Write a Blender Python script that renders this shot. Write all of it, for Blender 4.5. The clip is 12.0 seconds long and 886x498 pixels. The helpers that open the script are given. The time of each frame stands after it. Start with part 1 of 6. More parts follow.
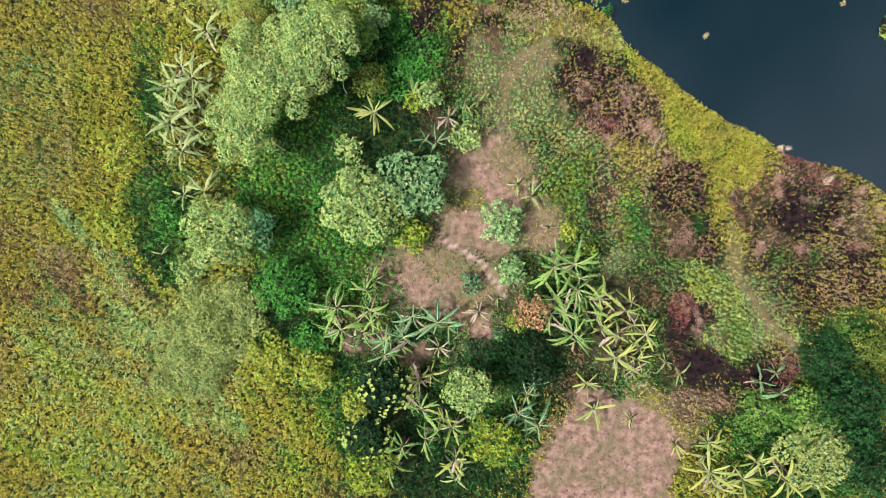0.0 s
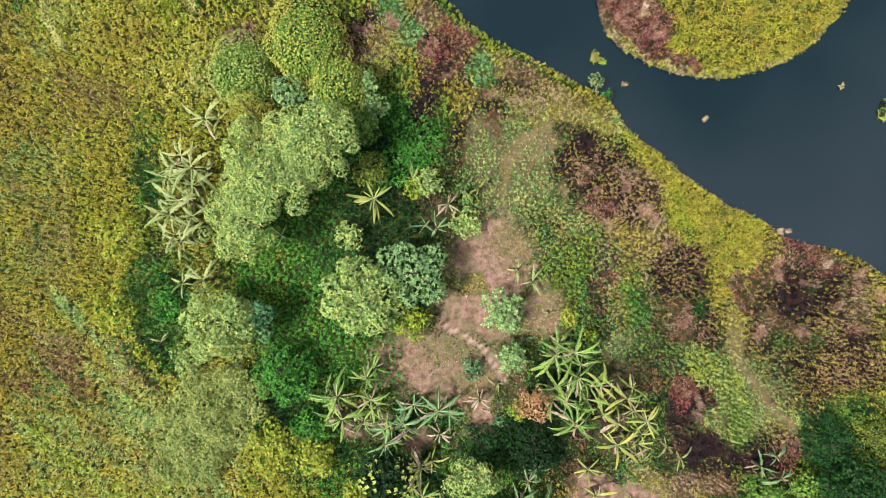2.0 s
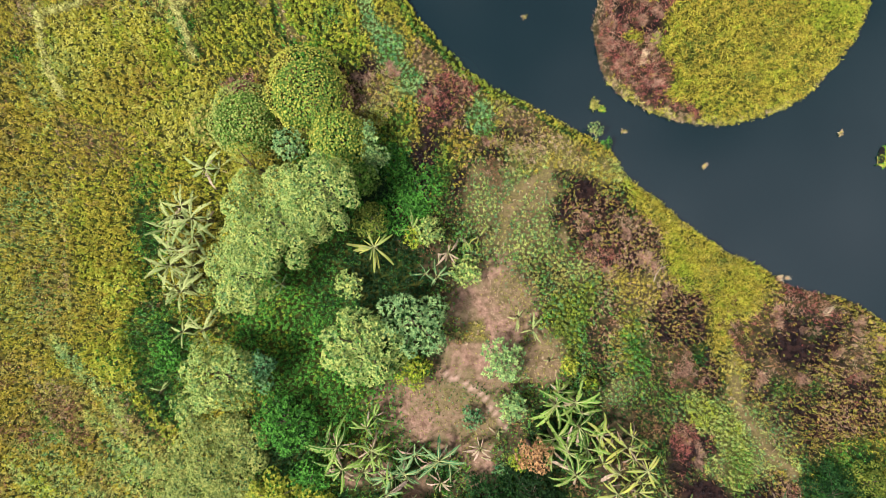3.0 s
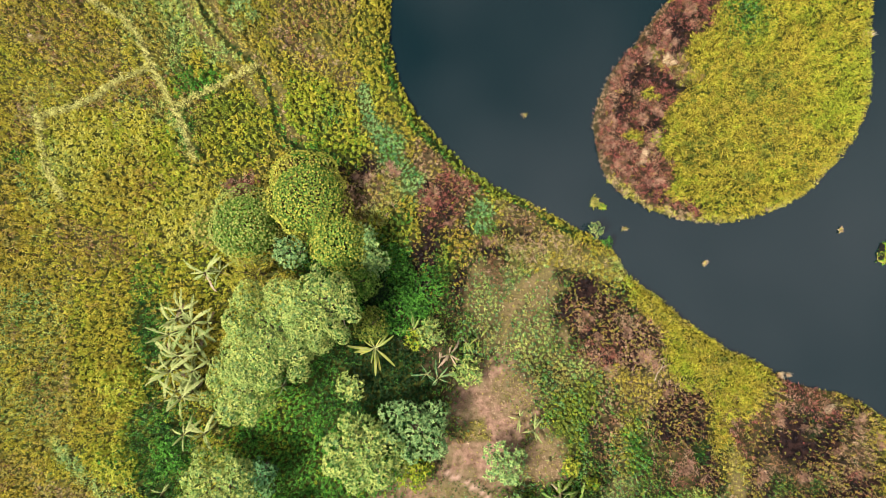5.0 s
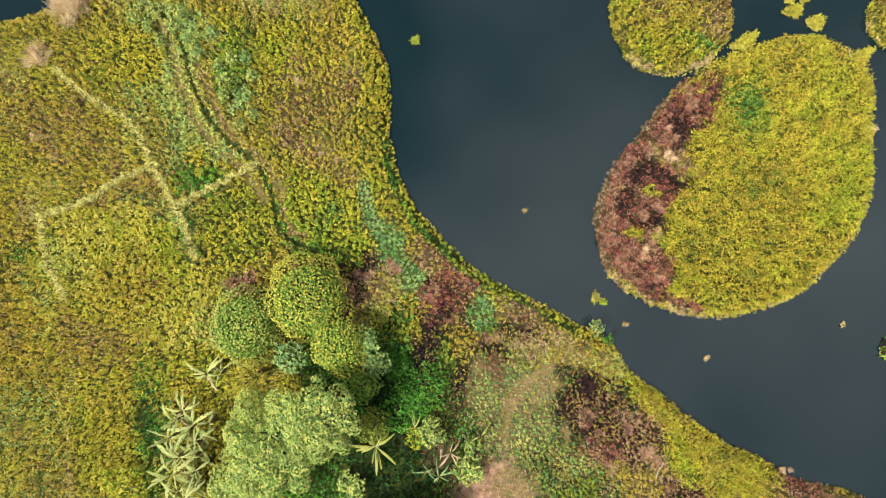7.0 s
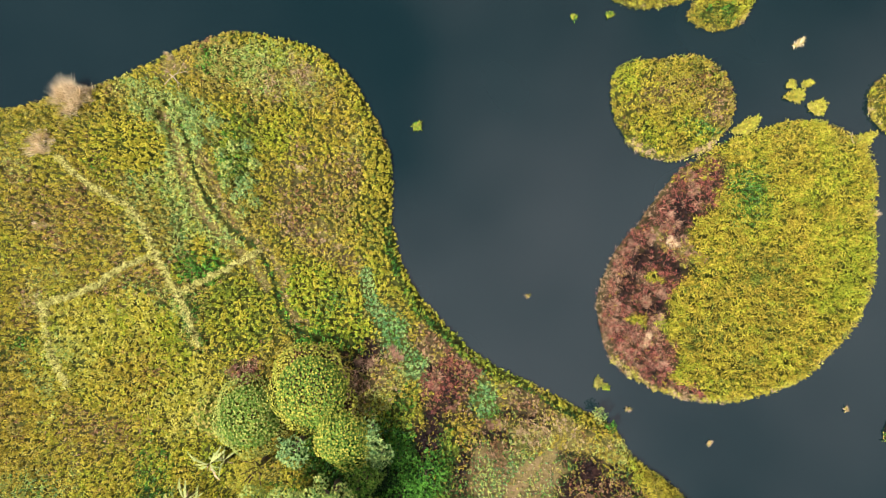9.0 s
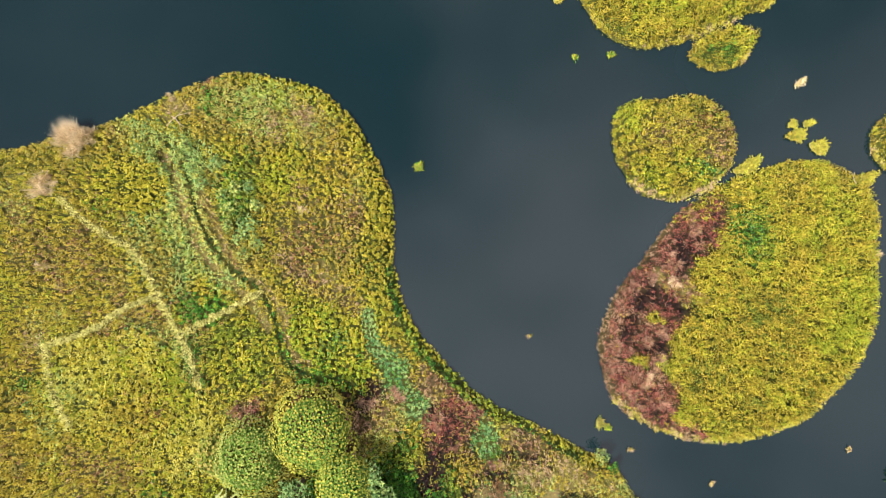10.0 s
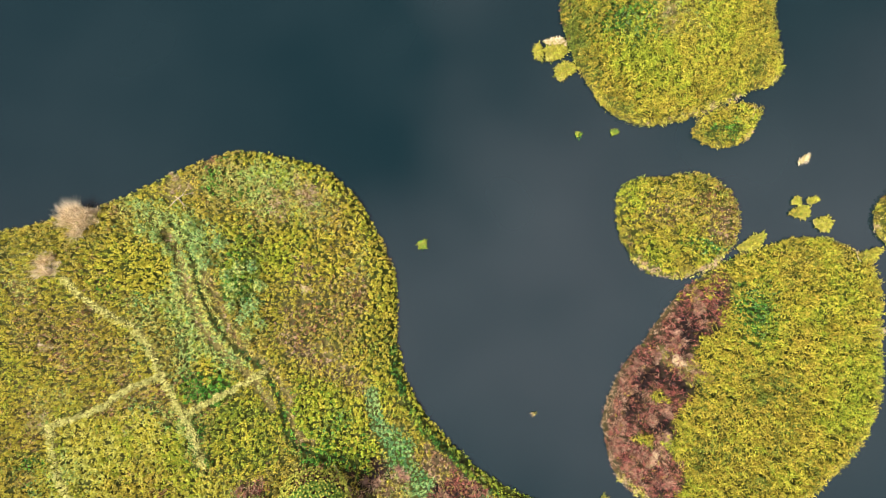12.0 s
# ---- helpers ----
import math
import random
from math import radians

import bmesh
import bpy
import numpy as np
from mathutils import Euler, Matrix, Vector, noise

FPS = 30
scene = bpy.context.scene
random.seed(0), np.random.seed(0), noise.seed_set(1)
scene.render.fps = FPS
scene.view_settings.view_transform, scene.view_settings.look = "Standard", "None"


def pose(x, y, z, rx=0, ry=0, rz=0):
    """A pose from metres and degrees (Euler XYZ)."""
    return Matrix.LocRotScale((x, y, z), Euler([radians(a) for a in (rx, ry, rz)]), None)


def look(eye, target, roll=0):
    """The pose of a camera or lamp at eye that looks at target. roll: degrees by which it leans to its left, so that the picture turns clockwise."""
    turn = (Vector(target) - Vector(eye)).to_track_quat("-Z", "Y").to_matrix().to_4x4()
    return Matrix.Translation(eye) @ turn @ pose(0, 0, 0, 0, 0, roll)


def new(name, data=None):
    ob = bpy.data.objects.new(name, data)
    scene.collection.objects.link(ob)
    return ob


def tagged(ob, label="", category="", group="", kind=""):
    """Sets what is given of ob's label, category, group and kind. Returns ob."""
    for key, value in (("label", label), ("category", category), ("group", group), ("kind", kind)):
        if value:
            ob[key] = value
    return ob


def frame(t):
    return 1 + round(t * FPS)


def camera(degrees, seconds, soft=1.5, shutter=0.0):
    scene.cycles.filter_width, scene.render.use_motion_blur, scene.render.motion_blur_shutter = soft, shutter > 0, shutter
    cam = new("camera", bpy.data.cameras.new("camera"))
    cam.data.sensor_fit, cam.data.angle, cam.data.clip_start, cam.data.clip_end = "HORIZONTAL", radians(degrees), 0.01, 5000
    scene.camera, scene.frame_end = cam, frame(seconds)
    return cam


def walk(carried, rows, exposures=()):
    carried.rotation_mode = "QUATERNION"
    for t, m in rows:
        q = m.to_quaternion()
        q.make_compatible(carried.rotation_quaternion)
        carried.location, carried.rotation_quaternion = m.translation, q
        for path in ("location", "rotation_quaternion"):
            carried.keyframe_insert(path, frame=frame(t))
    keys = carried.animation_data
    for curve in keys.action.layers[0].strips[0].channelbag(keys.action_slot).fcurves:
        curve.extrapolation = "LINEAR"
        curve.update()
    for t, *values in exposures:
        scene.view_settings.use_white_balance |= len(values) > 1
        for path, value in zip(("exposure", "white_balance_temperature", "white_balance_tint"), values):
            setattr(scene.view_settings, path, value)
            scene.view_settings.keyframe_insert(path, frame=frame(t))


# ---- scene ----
cam = camera(72, 12.0, soft=0.6)
PATH = [
    (0, (0.382, 0.000, 43.750, -0.526, 0.005, 0.545)),
    (0.5, (0.316, 1.416, 43.764, -0.529, -0.067, 0.468)),
    (1, (0.239, 2.913, 43.721, -0.532, -0.133, 0.405)),
    (1.5, (0.168, 4.421, 43.637, -0.534, -0.217, 0.360)),
    (2, (0.078, 5.938, 43.601, -0.441, -0.311, 0.314)),
    (2.5, (0.026, 7.481, 43.579, -0.288, -0.361, 0.272)),
    (3, (0.008, 9.095, 43.584, -0.149, -0.373, 0.222)),
    (5, (-0.172, 15.972, 43.572, 0.029, -0.511, 0.027)),
    (5.5, (-0.135, 17.727, 43.603, 0.017, -0.454, 0.032)),
    (6, (-0.096, 19.487, 43.599, -0.022, -0.398, 0.016)),
    (6.5, (-0.037, 21.250, 43.592, -0.099, -0.306, -0.023)),
    (7, (0.042, 22.960, 43.578, -0.184, -0.171, -0.087)),
    (9, (-0.053, 28.947, 43.544, -0.020, -0.101, -0.247)),
    (9.5, (-0.034, 30.327, 43.545, 0.063, -0.015, -0.285)),
    (10, (-0.037, 31.700, 43.545, 0.129, 0.045, -0.316)),
    (10.5, (-0.084, 33.070, 43.545, 0.165, 0.068, -0.368)),
    (11, (-0.139, 34.443, 43.544, 0.162, 0.066, -0.409)),
    (11.5, (-0.203, 35.811, 43.558, 0.132, 0.049, -0.433)),
    (12, (-0.270, 37.257, 43.537, 0.128, 0.041, -0.492)),
]
LIGHT = [(0.0, 0.44, 5350, 25.5), (3.0, 0.46, 5800, 25), (6.0, 0.54, 6300, 24), (9.0, 0.69, 6250, 27), (12.0, 0.78, 6150, 28)]
walk(cam, [(t, pose(*place)) for t, place in PATH], LIGHT)


SUN_WAY = Vector((-0.93, -0.36, 0.0)).normalized()      # towards the sun, seen in plan
SUN_HEIGHT = radians(57)




# ---- node helpers ----
def shader(name, rough=0.6, spec=0.3):
    m = bpy.data.materials.new(name)
    m.use_nodes = True
    nt = m.node_tree
    b = nt.nodes["Principled BSDF"]
    b.inputs["Roughness"].default_value = rough
    b.inputs["Specular IOR Level"].default_value = spec
    return m, nt, b


def node(nt, kind, **values):
    n = nt.nodes.new(kind)
    for key, value in values.items():
        n.inputs[key].default_value = value
    return n


def grain(nt, scale, detail=3.0, rough=0.6):
    pos = nt.nodes.new("ShaderNodeNewGeometry")
    n = node(nt, "ShaderNodeTexNoise", Scale=scale, Detail=detail, Roughness=rough)
    nt.links.new(pos.outputs["Position"], n.inputs["Vector"])
    return n.outputs["Fac"]


def span(nt, value, low, high, a=0.0, b=1.0):
    n = node(nt, "ShaderNodeMapRange")
    for i, v in enumerate((low, high, a, b)):
        n.inputs[i + 1].default_value = v
    nt.links.new(value, n.inputs[0])
    return n.outputs[0]


def blend(nt, fac, a, b):
    n = nt.nodes.new("ShaderNodeMix")
    n.data_type = "RGBA"
    for socket, value in ((n.inputs[0], fac), (n.inputs[6], a), (n.inputs[7], b)):
        if isinstance(value, (tuple, list)):
            socket.default_value = (*value, 1.0)
        elif isinstance(value, float):
            socket.default_value = value
        else:
            nt.links.new(value, socket)
    return n.outputs[2]


def relief(nt, b, height, strength, distance):
    n = node(nt, "ShaderNodeBump", Strength=strength, Distance=distance)
    nt.links.new(height, n.inputs["Height"])
    nt.links.new(n.outputs[0], b.inputs["Normal"])


# ---- world and sun ----
def daylight():
    world = bpy.data.worlds.new("sky")
    scene.world = world
    world.use_nodes = True
    nt = world.node_tree
    sky = nt.nodes.new("ShaderNodeTexSky")
    sky.sky_type, sky.sun_disc = "NISHITA", False
    sky.sun_elevation = SUN_HEIGHT
    sky.sun_rotation = math.atan2(SUN_WAY.x, SUN_WAY.y)
    sky.air_density, sky.dust_density, sky.ozone_density = 1.0, 2.0, 1.0
    # thin broken cloud over the blue
    way = nt.nodes.new("ShaderNodeTexCoord")
    cloud = node(nt, "ShaderNodeTexNoise", Scale=1.6, Detail=3.0, Roughness=0.5)
    drift = node(nt, "ShaderNodeVectorMath")
    drift.inputs[1].default_value = (35.8, 4.2, 6.3)
    nt.links.new(way.outputs["Generated"], drift.inputs[0])
    nt.links.new(drift.outputs[0], cloud.inputs["Vector"])
    c = blend(nt, span(nt, cloud.outputs["Fac"], 0.44, 0.74), sky.outputs[0], (23.2, 22.5, 21.2))
    nt.links.new(c, nt.nodes["Background"].inputs[0])
    nt.nodes["Background"].inputs[1].default_value = 0.036
    lamp = bpy.data.lights.new("sun", "SUN")
    lamp.energy, lamp.angle, lamp.color = 5.0, radians(9.0), (1.0, 0.93, 0.78)
    way = Vector((SUN_WAY.x * math.cos(SUN_HEIGHT), SUN_WAY.y * math.cos(SUN_HEIGHT), math.sin(SUN_HEIGHT)))
    new("sun", lamp).matrix_world = look(way * 200, (0, 0, 0))


daylight()


# ---- materials ----
def foliage(name, young, old, wide=0.7, through_light=0.16, rough=0.55):
    """Leaves that run from an old to a young colour leaf by leaf and, more slowly, plant by plant."""
    m, nt, b = shader(name, rough, 0.05)
    own = nt.nodes.new("ShaderNodeNewGeometry").outputs["Random Per Island"]
    bunch = node(nt, "ShaderNodeMath")
    bunch.operation = "MULTIPLY_ADD"
    bunch.inputs[1].default_value = 0.50
    nt.links.new(own, bunch.inputs[0])
    nt.links.new(span(nt, grain(nt, 4.2, 1.0), 0.38, 0.62, -0.24, 0.74), bunch.inputs[2])
    c = blend(nt, span(nt, bunch.outputs[0], 0.0, 1.0), old, young)
    shift = [0.55 * old[0] + 0.45 * young[0] * 0.7, 0.6 * old[1] + 0.4 * young[1] * 0.8, 0.7 * old[2] + 0.35 * young[2]]
    c = blend(nt, span(nt, grain(nt, wide), 0.42, 0.62, 0.0, 0.55), c, shift)
    dry = [young[0] * 1.06 + 0.02, young[1] * 0.93 + 0.01, young[2] * 0.9 + 0.02]
    c = blend(nt, span(nt, grain(nt, wide * 2.3, 2.0), 0.56, 0.70, 0.0, 0.5), c, dry)
    nt.links.new(c, b.inputs["Base Color"])
    tr = nt.nodes.new("ShaderNodeBsdfTranslucent")
    nt.links.new(c, tr.inputs["Color"])
    mix = nt.nodes.new("ShaderNodeMixShader")
    mix.inputs[0].default_value = through_light
    nt.links.new(b.outputs[0], mix.inputs[1])
    nt.links.new(tr.outputs[0], mix.inputs[2])
    nt.links.new(mix.outputs[0], nt.nodes["Material Output"].inputs["Surface"])
    return m


LEAF = {
    "lemon": foliage("lemon_leaf", (0.61, 0.575, 0.055), (0.24, 0.245, 0.018)),
    "gold": foliage("gold_leaf", (0.56, 0.465, 0.052), (0.19, 0.165, 0.018)),
    "lime": foliage("lime_leaf", (0.47, 0.56, 0.04), (0.13, 0.20, 0.014)),
    "dome": foliage("dome_tree_leaf", (0.50, 0.51, 0.07), (0.11, 0.17, 0.018)),
    "mossdome": foliage("round_tree_leaf", (0.42, 0.48, 0.10), (0.09, 0.17, 0.03)),
    "pale": foliage("pale_grass_blade", (0.66, 0.64, 0.12), (0.34, 0.37, 0.05)),
    "bund": foliage("bund_grass_blade", (0.74, 0.73, 0.23), (0.44, 0.46, 0.12)),
    "citron": foliage("citron_leaf", (0.56, 0.59, 0.06), (0.20, 0.26, 0.02)),
    "bleached": foliage("bleached_blade", (0.88, 0.76, 0.47), (0.68, 0.55, 0.31)),
    "moss": foliage("moss_leaf", (0.29, 0.35, 0.045), (0.06, 0.11, 0.015)),
    "mid": foliage("mid_green_leaf", (0.14, 0.42, 0.042), (0.017, 0.09, 0.014)),
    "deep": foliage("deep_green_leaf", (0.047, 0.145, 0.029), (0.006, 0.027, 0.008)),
    "teal": foliage("blue_green_leaf", (0.24, 0.45, 0.15), (0.035, 0.15, 0.055)),
    "mint": foliage("mint_leaf", (0.46, 0.63, 0.18), (0.095, 0.25, 0.075)),
    "sage": foliage("sage_leaf", (0.58, 0.645, 0.16), (0.115, 0.27, 0.055)),
    "saffron": foliage("saffron_leaf", (0.54, 0.50, 0.06), (0.22, 0.22, 0.025)),
    # dark shrubs' own green; on the undergrowth, shade put into the leaf colour
    "ink": foliage("dark_and_shaded_leaf", (0.027, 0.070, 0.017), (0.004, 0.015, 0.005)),
    "cream": foliage("cream_green_tip", (0.54, 0.57, 0.11), (0.20, 0.30, 0.05)),
    "thicket": foliage("thicket_leaf", (0.50, 0.54, 0.13), (0.13, 0.22, 0.045)),
    "fern": foliage("fresh_green_leaf", (0.27, 0.44, 0.06), (0.05, 0.14, 0.02)),
    "celadon": foliage("celadon_leaf", (0.37, 0.54, 0.17), (0.10, 0.25, 0.08)),
    "olive": foliage("olive_leaf", (0.50, 0.46, 0.10), (0.18, 0.17, 0.035)),
    "brown": foliage("brown_leaf", (0.35, 0.20, 0.085), (0.085, 0.045, 0.023), through_light=0.1),
    "pink": foliage("pinkish_seed_head", (0.56, 0.37, 0.23), (0.22, 0.13, 0.08), through_light=0.15),
    "red": foliage("maroon_stalk", (0.48, 0.165, 0.12), (0.14, 0.042, 0.033), through_light=0.1),
    "straw": foliage("straw_stalk", (0.56, 0.44, 0.26), (0.30, 0.21, 0.11), through_light=0.15),
    "char": foliage("charred_stalk", (0.040, 0.031, 0.029), (0.009, 0.008, 0.008), through_light=0.05),
    "rust": foliage("rust_leaf", (0.66, 0.42, 0.17), (0.24, 0.12, 0.045)),
}


def earth():
    m, nt, b = shader("earth", 0.95, 0.02)
    soil = nt.nodes.new("ShaderNodeAttribute")
    soil.attribute_name = "soil"
    rgb = nt.nodes.new("ShaderNodeSeparateColor")
    nt.links.new(soil.outputs["Color"], rgb.inputs[0])
    fine, mid_grain, broad = grain(nt, 9.0, 4.0), grain(nt, 2.2, 3.0), grain(nt, 0.35, 3.0)
    # humus darkened: shade in the gaps between tufts is in its colour
    shaded_humus = blend(nt, span(nt, mid_grain, 0.35, 0.65), (0.015, 0.023, 0.006), (0.068, 0.074, 0.014))
    shaded_humus = blend(nt, span(nt, broad, 0.4, 0.6, 0.0, 0.7), shaded_humus, (0.040, 0.060, 0.012))
    bare = blend(nt, span(nt, mid_grain, 0.36, 0.64), (0.14, 0.085, 0.052), (0.35, 0.222, 0.147))
    bare = blend(nt, span(nt, fine, 0.52, 0.70, 0.0, 0.55), bare, (0.15, 0.10, 0.06))
    bare = blend(nt, span(nt, grain(nt, 0.75, 4.0, 0.65), 0.44, 0.64, 0.0, 0.62), bare, (0.125, 0.120, 0.045))
    burnt = blend(nt, span(nt, mid_grain, 0.4, 0.62), (0.008, 0.006, 0.006), (0.034, 0.019, 0.015))
    litter = blend(nt, span(nt, fine, 0.38, 0.62), (0.10, 0.088, 0.026), (0.24, 0.205, 0.065))
    packed = blend(nt, span(nt, fine, 0.35, 0.65), (0.36, 0.235, 0.160), (0.50, 0.35, 0.25))
    c = blend(nt, rgb.outputs[0], shaded_humus, bare)
    c = blend(nt, rgb.outputs[2], c, litter)
    c = blend(nt, rgb.outputs[1], c, burnt)
    c = blend(nt, soil.outputs["Alpha"], c, packed)
    nt.links.new(c, b.inputs["Base Color"])
    relief(nt, b, fine, 0.6, 0.05)
    return m


def lake_water():
    m, nt, b = shader("lake_water", 0.05, 1.0)
    murk = blend(nt, span(nt, grain(nt, 0.07, 2.0, 0.5), 0.40, 0.64), (0.003, 0.014, 0.016), (0.006, 0.018, 0.020))
    nt.links.new(murk, b.inputs["Base Color"])
    b.inputs["IOR"].default_value = 1.33
    relief(nt, b, grain(nt, 2.4, 2.0), 0.05, 0.03)
    return m


def bark(name, light, dark):
    m, nt, b = shader(name, 0.85, 0.2)
    nt.links.new(blend(nt, span(nt, grain(nt, 7.0, 4.0), 0.35, 0.65), dark, light), b.inputs["Base Color"])
    relief(nt, b, grain(nt, 22.0, 3.0), 0.5, 0.02)
    return m


def frond_skin(name, light, dark, dry):
    m, nt, b = shader(name, 0.6, 0.08)
    own = nt.nodes.new("ShaderNodeObjectInfo").outputs["Random"]
    c = blend(nt, span(nt, own, 0.0, 1.0), dark, light)
    c = blend(nt, span(nt, grain(nt, 3.2, 3.0), 0.52, 0.72, 0.0, 0.7), c, dry)
    nt.links.new(c, b.inputs["Base Color"])
    tr = nt.nodes.new("ShaderNodeBsdfTranslucent")
    nt.links.new(c, tr.inputs["Color"])
    mix = nt.nodes.new("ShaderNodeMixShader")
    mix.inputs[0].default_value = 0.22
    nt.links.new(b.outputs[0], mix.inputs[1])
    nt.links.new(tr.outputs[0], mix.inputs[2])
    nt.links.new(mix.outputs[0], nt.nodes["Material Output"].inputs["Surface"])
    relief(nt, b, grain(nt, 14.0, 2.0), 0.3, 0.02)
    return m


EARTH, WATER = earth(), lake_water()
BARK = bark("bark", (0.24, 0.18, 0.12), (0.09, 0.065, 0.045))
STALK = bark("banana_stalk", (0.25, 0.24, 0.10), (0.12, 0.09, 0.05))
DEADWOOD = bark("dead_wood", (0.62, 0.52, 0.40), (0.35, 0.27, 0.19))
MIDRIB = bark("frond_midrib", (0.40, 0.44, 0.16), (0.28, 0.33, 0.11))
FROND = {
    "green": frond_skin("banana_frond_green", (0.24, 0.42, 0.055), (0.04, 0.15, 0.022), (0.46, 0.45, 0.12)),
    "pale": frond_skin("banana_frond_pale", (0.44, 0.51, 0.16), (0.20, 0.31, 0.08), (0.52, 0.48, 0.20)),
    "teal": frond_skin("banana_frond_blue_green", (0.19, 0.38, 0.14), (0.04, 0.15, 0.055), (0.32, 0.40, 0.15)),
    "yellow": frond_skin("banana_frond_yellow", (0.50, 0.51, 0.075), (0.15, 0.25, 0.035), (0.56, 0.46, 0.15)),
    "dry": frond_skin("banana_frond_dry", (0.62, 0.44, 0.33), (0.32, 0.19, 0.14), (0.66, 0.52, 0.36)),
}


# ---- helpers of the place ----
RNG = np.random.default_rng(7)
GX0, GX1, GY0, GY1, GRID = -46.0, 47.0, -31.0, 73.0, 0.35


def lattice(x, y, size, seed):
    """Smooth value noise from 0 to 1 over the plan, with cells of the given size."""
    table = np.random.default_rng(seed).random((256, 256))
    u, v = np.asarray(x) / size + 1000.3, np.asarray(y) / size + 1000.7
    i, j = np.floor(u).astype(int), np.floor(v).astype(int)
    a, b = u - i, v - j
    a, b = a * a * (3 - 2 * a), b * b * (3 - 2 * b)
    i0, i1, j0, j1 = i % 256, (i + 1) % 256, j % 256, (j + 1) % 256
    return (table[i0, j0] * (1 - a) + table[i1, j0] * a) * (1 - b) + (table[i0, j1] * (1 - a) + table[i1, j1] * a) * b


def layered(x, y, size, seed):
    return 0.55 * lattice(x, y, size, seed) + 0.30 * lattice(x, y, size * 0.45, seed + 1) + 0.15 * lattice(x, y, size * 0.2, seed + 2)


def ring(points, steps=9):
    """A closed smooth outline through a few corner points, roughened like a grown bank."""
    p = np.array(points, float)
    a, b, c, d = np.roll(p, 1, 0), p, np.roll(p, -1, 0), np.roll(p, -2, 0)
    s = np.linspace(0, 1, steps, endpoint=False)[None, :, None]
    a, b, c, d = (q[:, None, :] for q in (a, b, c, d))
    q = 0.5 * (2 * b + (c - a) * s + (2 * a - 5 * b + 4 * c - d) * s ** 2 + (3 * b - a - 3 * c + d) * s ** 3)
    return q.reshape(-1, 2)


def inside_by(outline, x, y):
    """How far a place lies inside an outline; negative outside."""
    best, inside = np.full(x.shape, 1e9), np.zeros(x.shape, bool)
    for (ax, ay), (bx, by) in zip(outline, np.roll(outline, -1, 0)):
        ex, ey = bx - ax, by - ay
        s = np.clip(((x - ax) * ex + (y - ay) * ey) / (ex * ex + ey * ey + 1e-9), 0, 1)
        best = np.minimum(best, (x - ax - s * ex) ** 2 + (y - ay - s * ey) ** 2)
        cross = (ay > y) != (by > y)
        inside ^= cross & (x < ex * (y - ay) / (ey if abs(ey) > 1e-9 else 1e-9) + ax)
    return np.where(inside, 1, -1) * np.sqrt(best)


MAINLAND = [(-900, 40.0), (-900, -900), (120, -900), (90, -120), (62, -40), (45, -9), (38, 0.5),
            (31.88, 3.96), (29.12, 5.55), (25.49, 6.44), (22.65, 7.89), (19.41, 9.47), (16.17, 12.04), (13.33, 14.22),
            (12.32, 16.10), (10.10, 17.30), (7.28, 18.91), (3.66, 20.59), (0.45, 23.20), (-2.08, 26.40), (-3.45, 30.21),
            (-3.58, 32.04), (-3.76, 35.64), (-5.43, 39.58), (-7.34, 42.08), (-9.94, 43.61), (-14.14, 44.43), (-17.35, 43.81),
            (-20.77, 42.34), (-23.78, 40.95), (-27.99, 39.89), (-31.40, 38.99), (-36.21, 38.01), (-43.43, 37.44), (-60, 32), (-110, 30), (-300, 40)]
ISLANDS = {
    "long": [(10.93, 24.55), (12.03, 28.35), (14.25, 31.14), (16.67, 34.14), (19.49, 36.05), (22.70, 37.32), (26.31, 38.02),
             (29.20, 36.88), (30.63, 35.07), (30.60, 30.66), (30.46, 26.05), (28.23, 22.26), (25.41, 19.55), (21.79, 18.12),
             (18.19, 17.98), (14.59, 19.04), (11.99, 21.06)],
    "round": [(11.98, 39.49), (12.52, 41.77), (14.81, 42.39), (18.42, 42.44), (20.52, 40.74), (20.70, 38.50), (19.64, 36.74),
              (17.79, 35.48), (15.54, 35.17), (13.15, 36.48)],
    "north": [(8.11, 54.97), (8.61, 52.15), (9.67, 49.74), (11.45, 47.11), (14.04, 46.05), (16.85, 46.42), (19.26, 47.41), (21.68, 48.35),
              (23.61, 49.21), (23.87, 51.01), (23.33, 53.63), (22.97, 57.64), (19.79, 60.88), (13.38, 61.34), (8.95, 58.57)],
    "small": [(17.48, 45.46), (18.28, 46.58), (20.48, 47.50), (22.28, 47.25), (22.05, 45.94), (21.16, 44.82), (19.64, 44.32), (18.16, 44.77)],
    "east": [(30.35, 38.73), (30.65, 40.33), (32.02, 41.32), (34.42, 40.70), (34.99, 38.29), (33.57, 36.70), (31.58, 37.12)],
}

gx, gy = np.arange(GX0, GX1 + 0.01, GRID), np.arange(GY0, GY1 + 0.01, GRID)
PX, PY = np.meshgrid(gx, gy, indexing="ij")
SHORES = [ring(MAINLAND)] + [ring(p) for p in ISLANDS.values()]
BANK = np.max([inside_by(s, PX, PY) for s in SHORES], 0) + 0.35 * (layered(PX, PY, 1.3, 3) - 0.5)


def sampled(field, x, y):
    u, v = np.clip((np.asarray(x) - GX0) / GRID, 0, len(gx) - 1.001), np.clip((np.asarray(y) - GY0) / GRID, 0, len(gy) - 1.001)
    i, j = u.astype(int), v.astype(int)
    a, b = u - i, v - j
    return (field[i, j] * (1 - a) + field[i + 1, j] * a) * (1 - b) + (field[i, j + 1] * (1 - a) + field[i + 1, j + 1] * a) * b


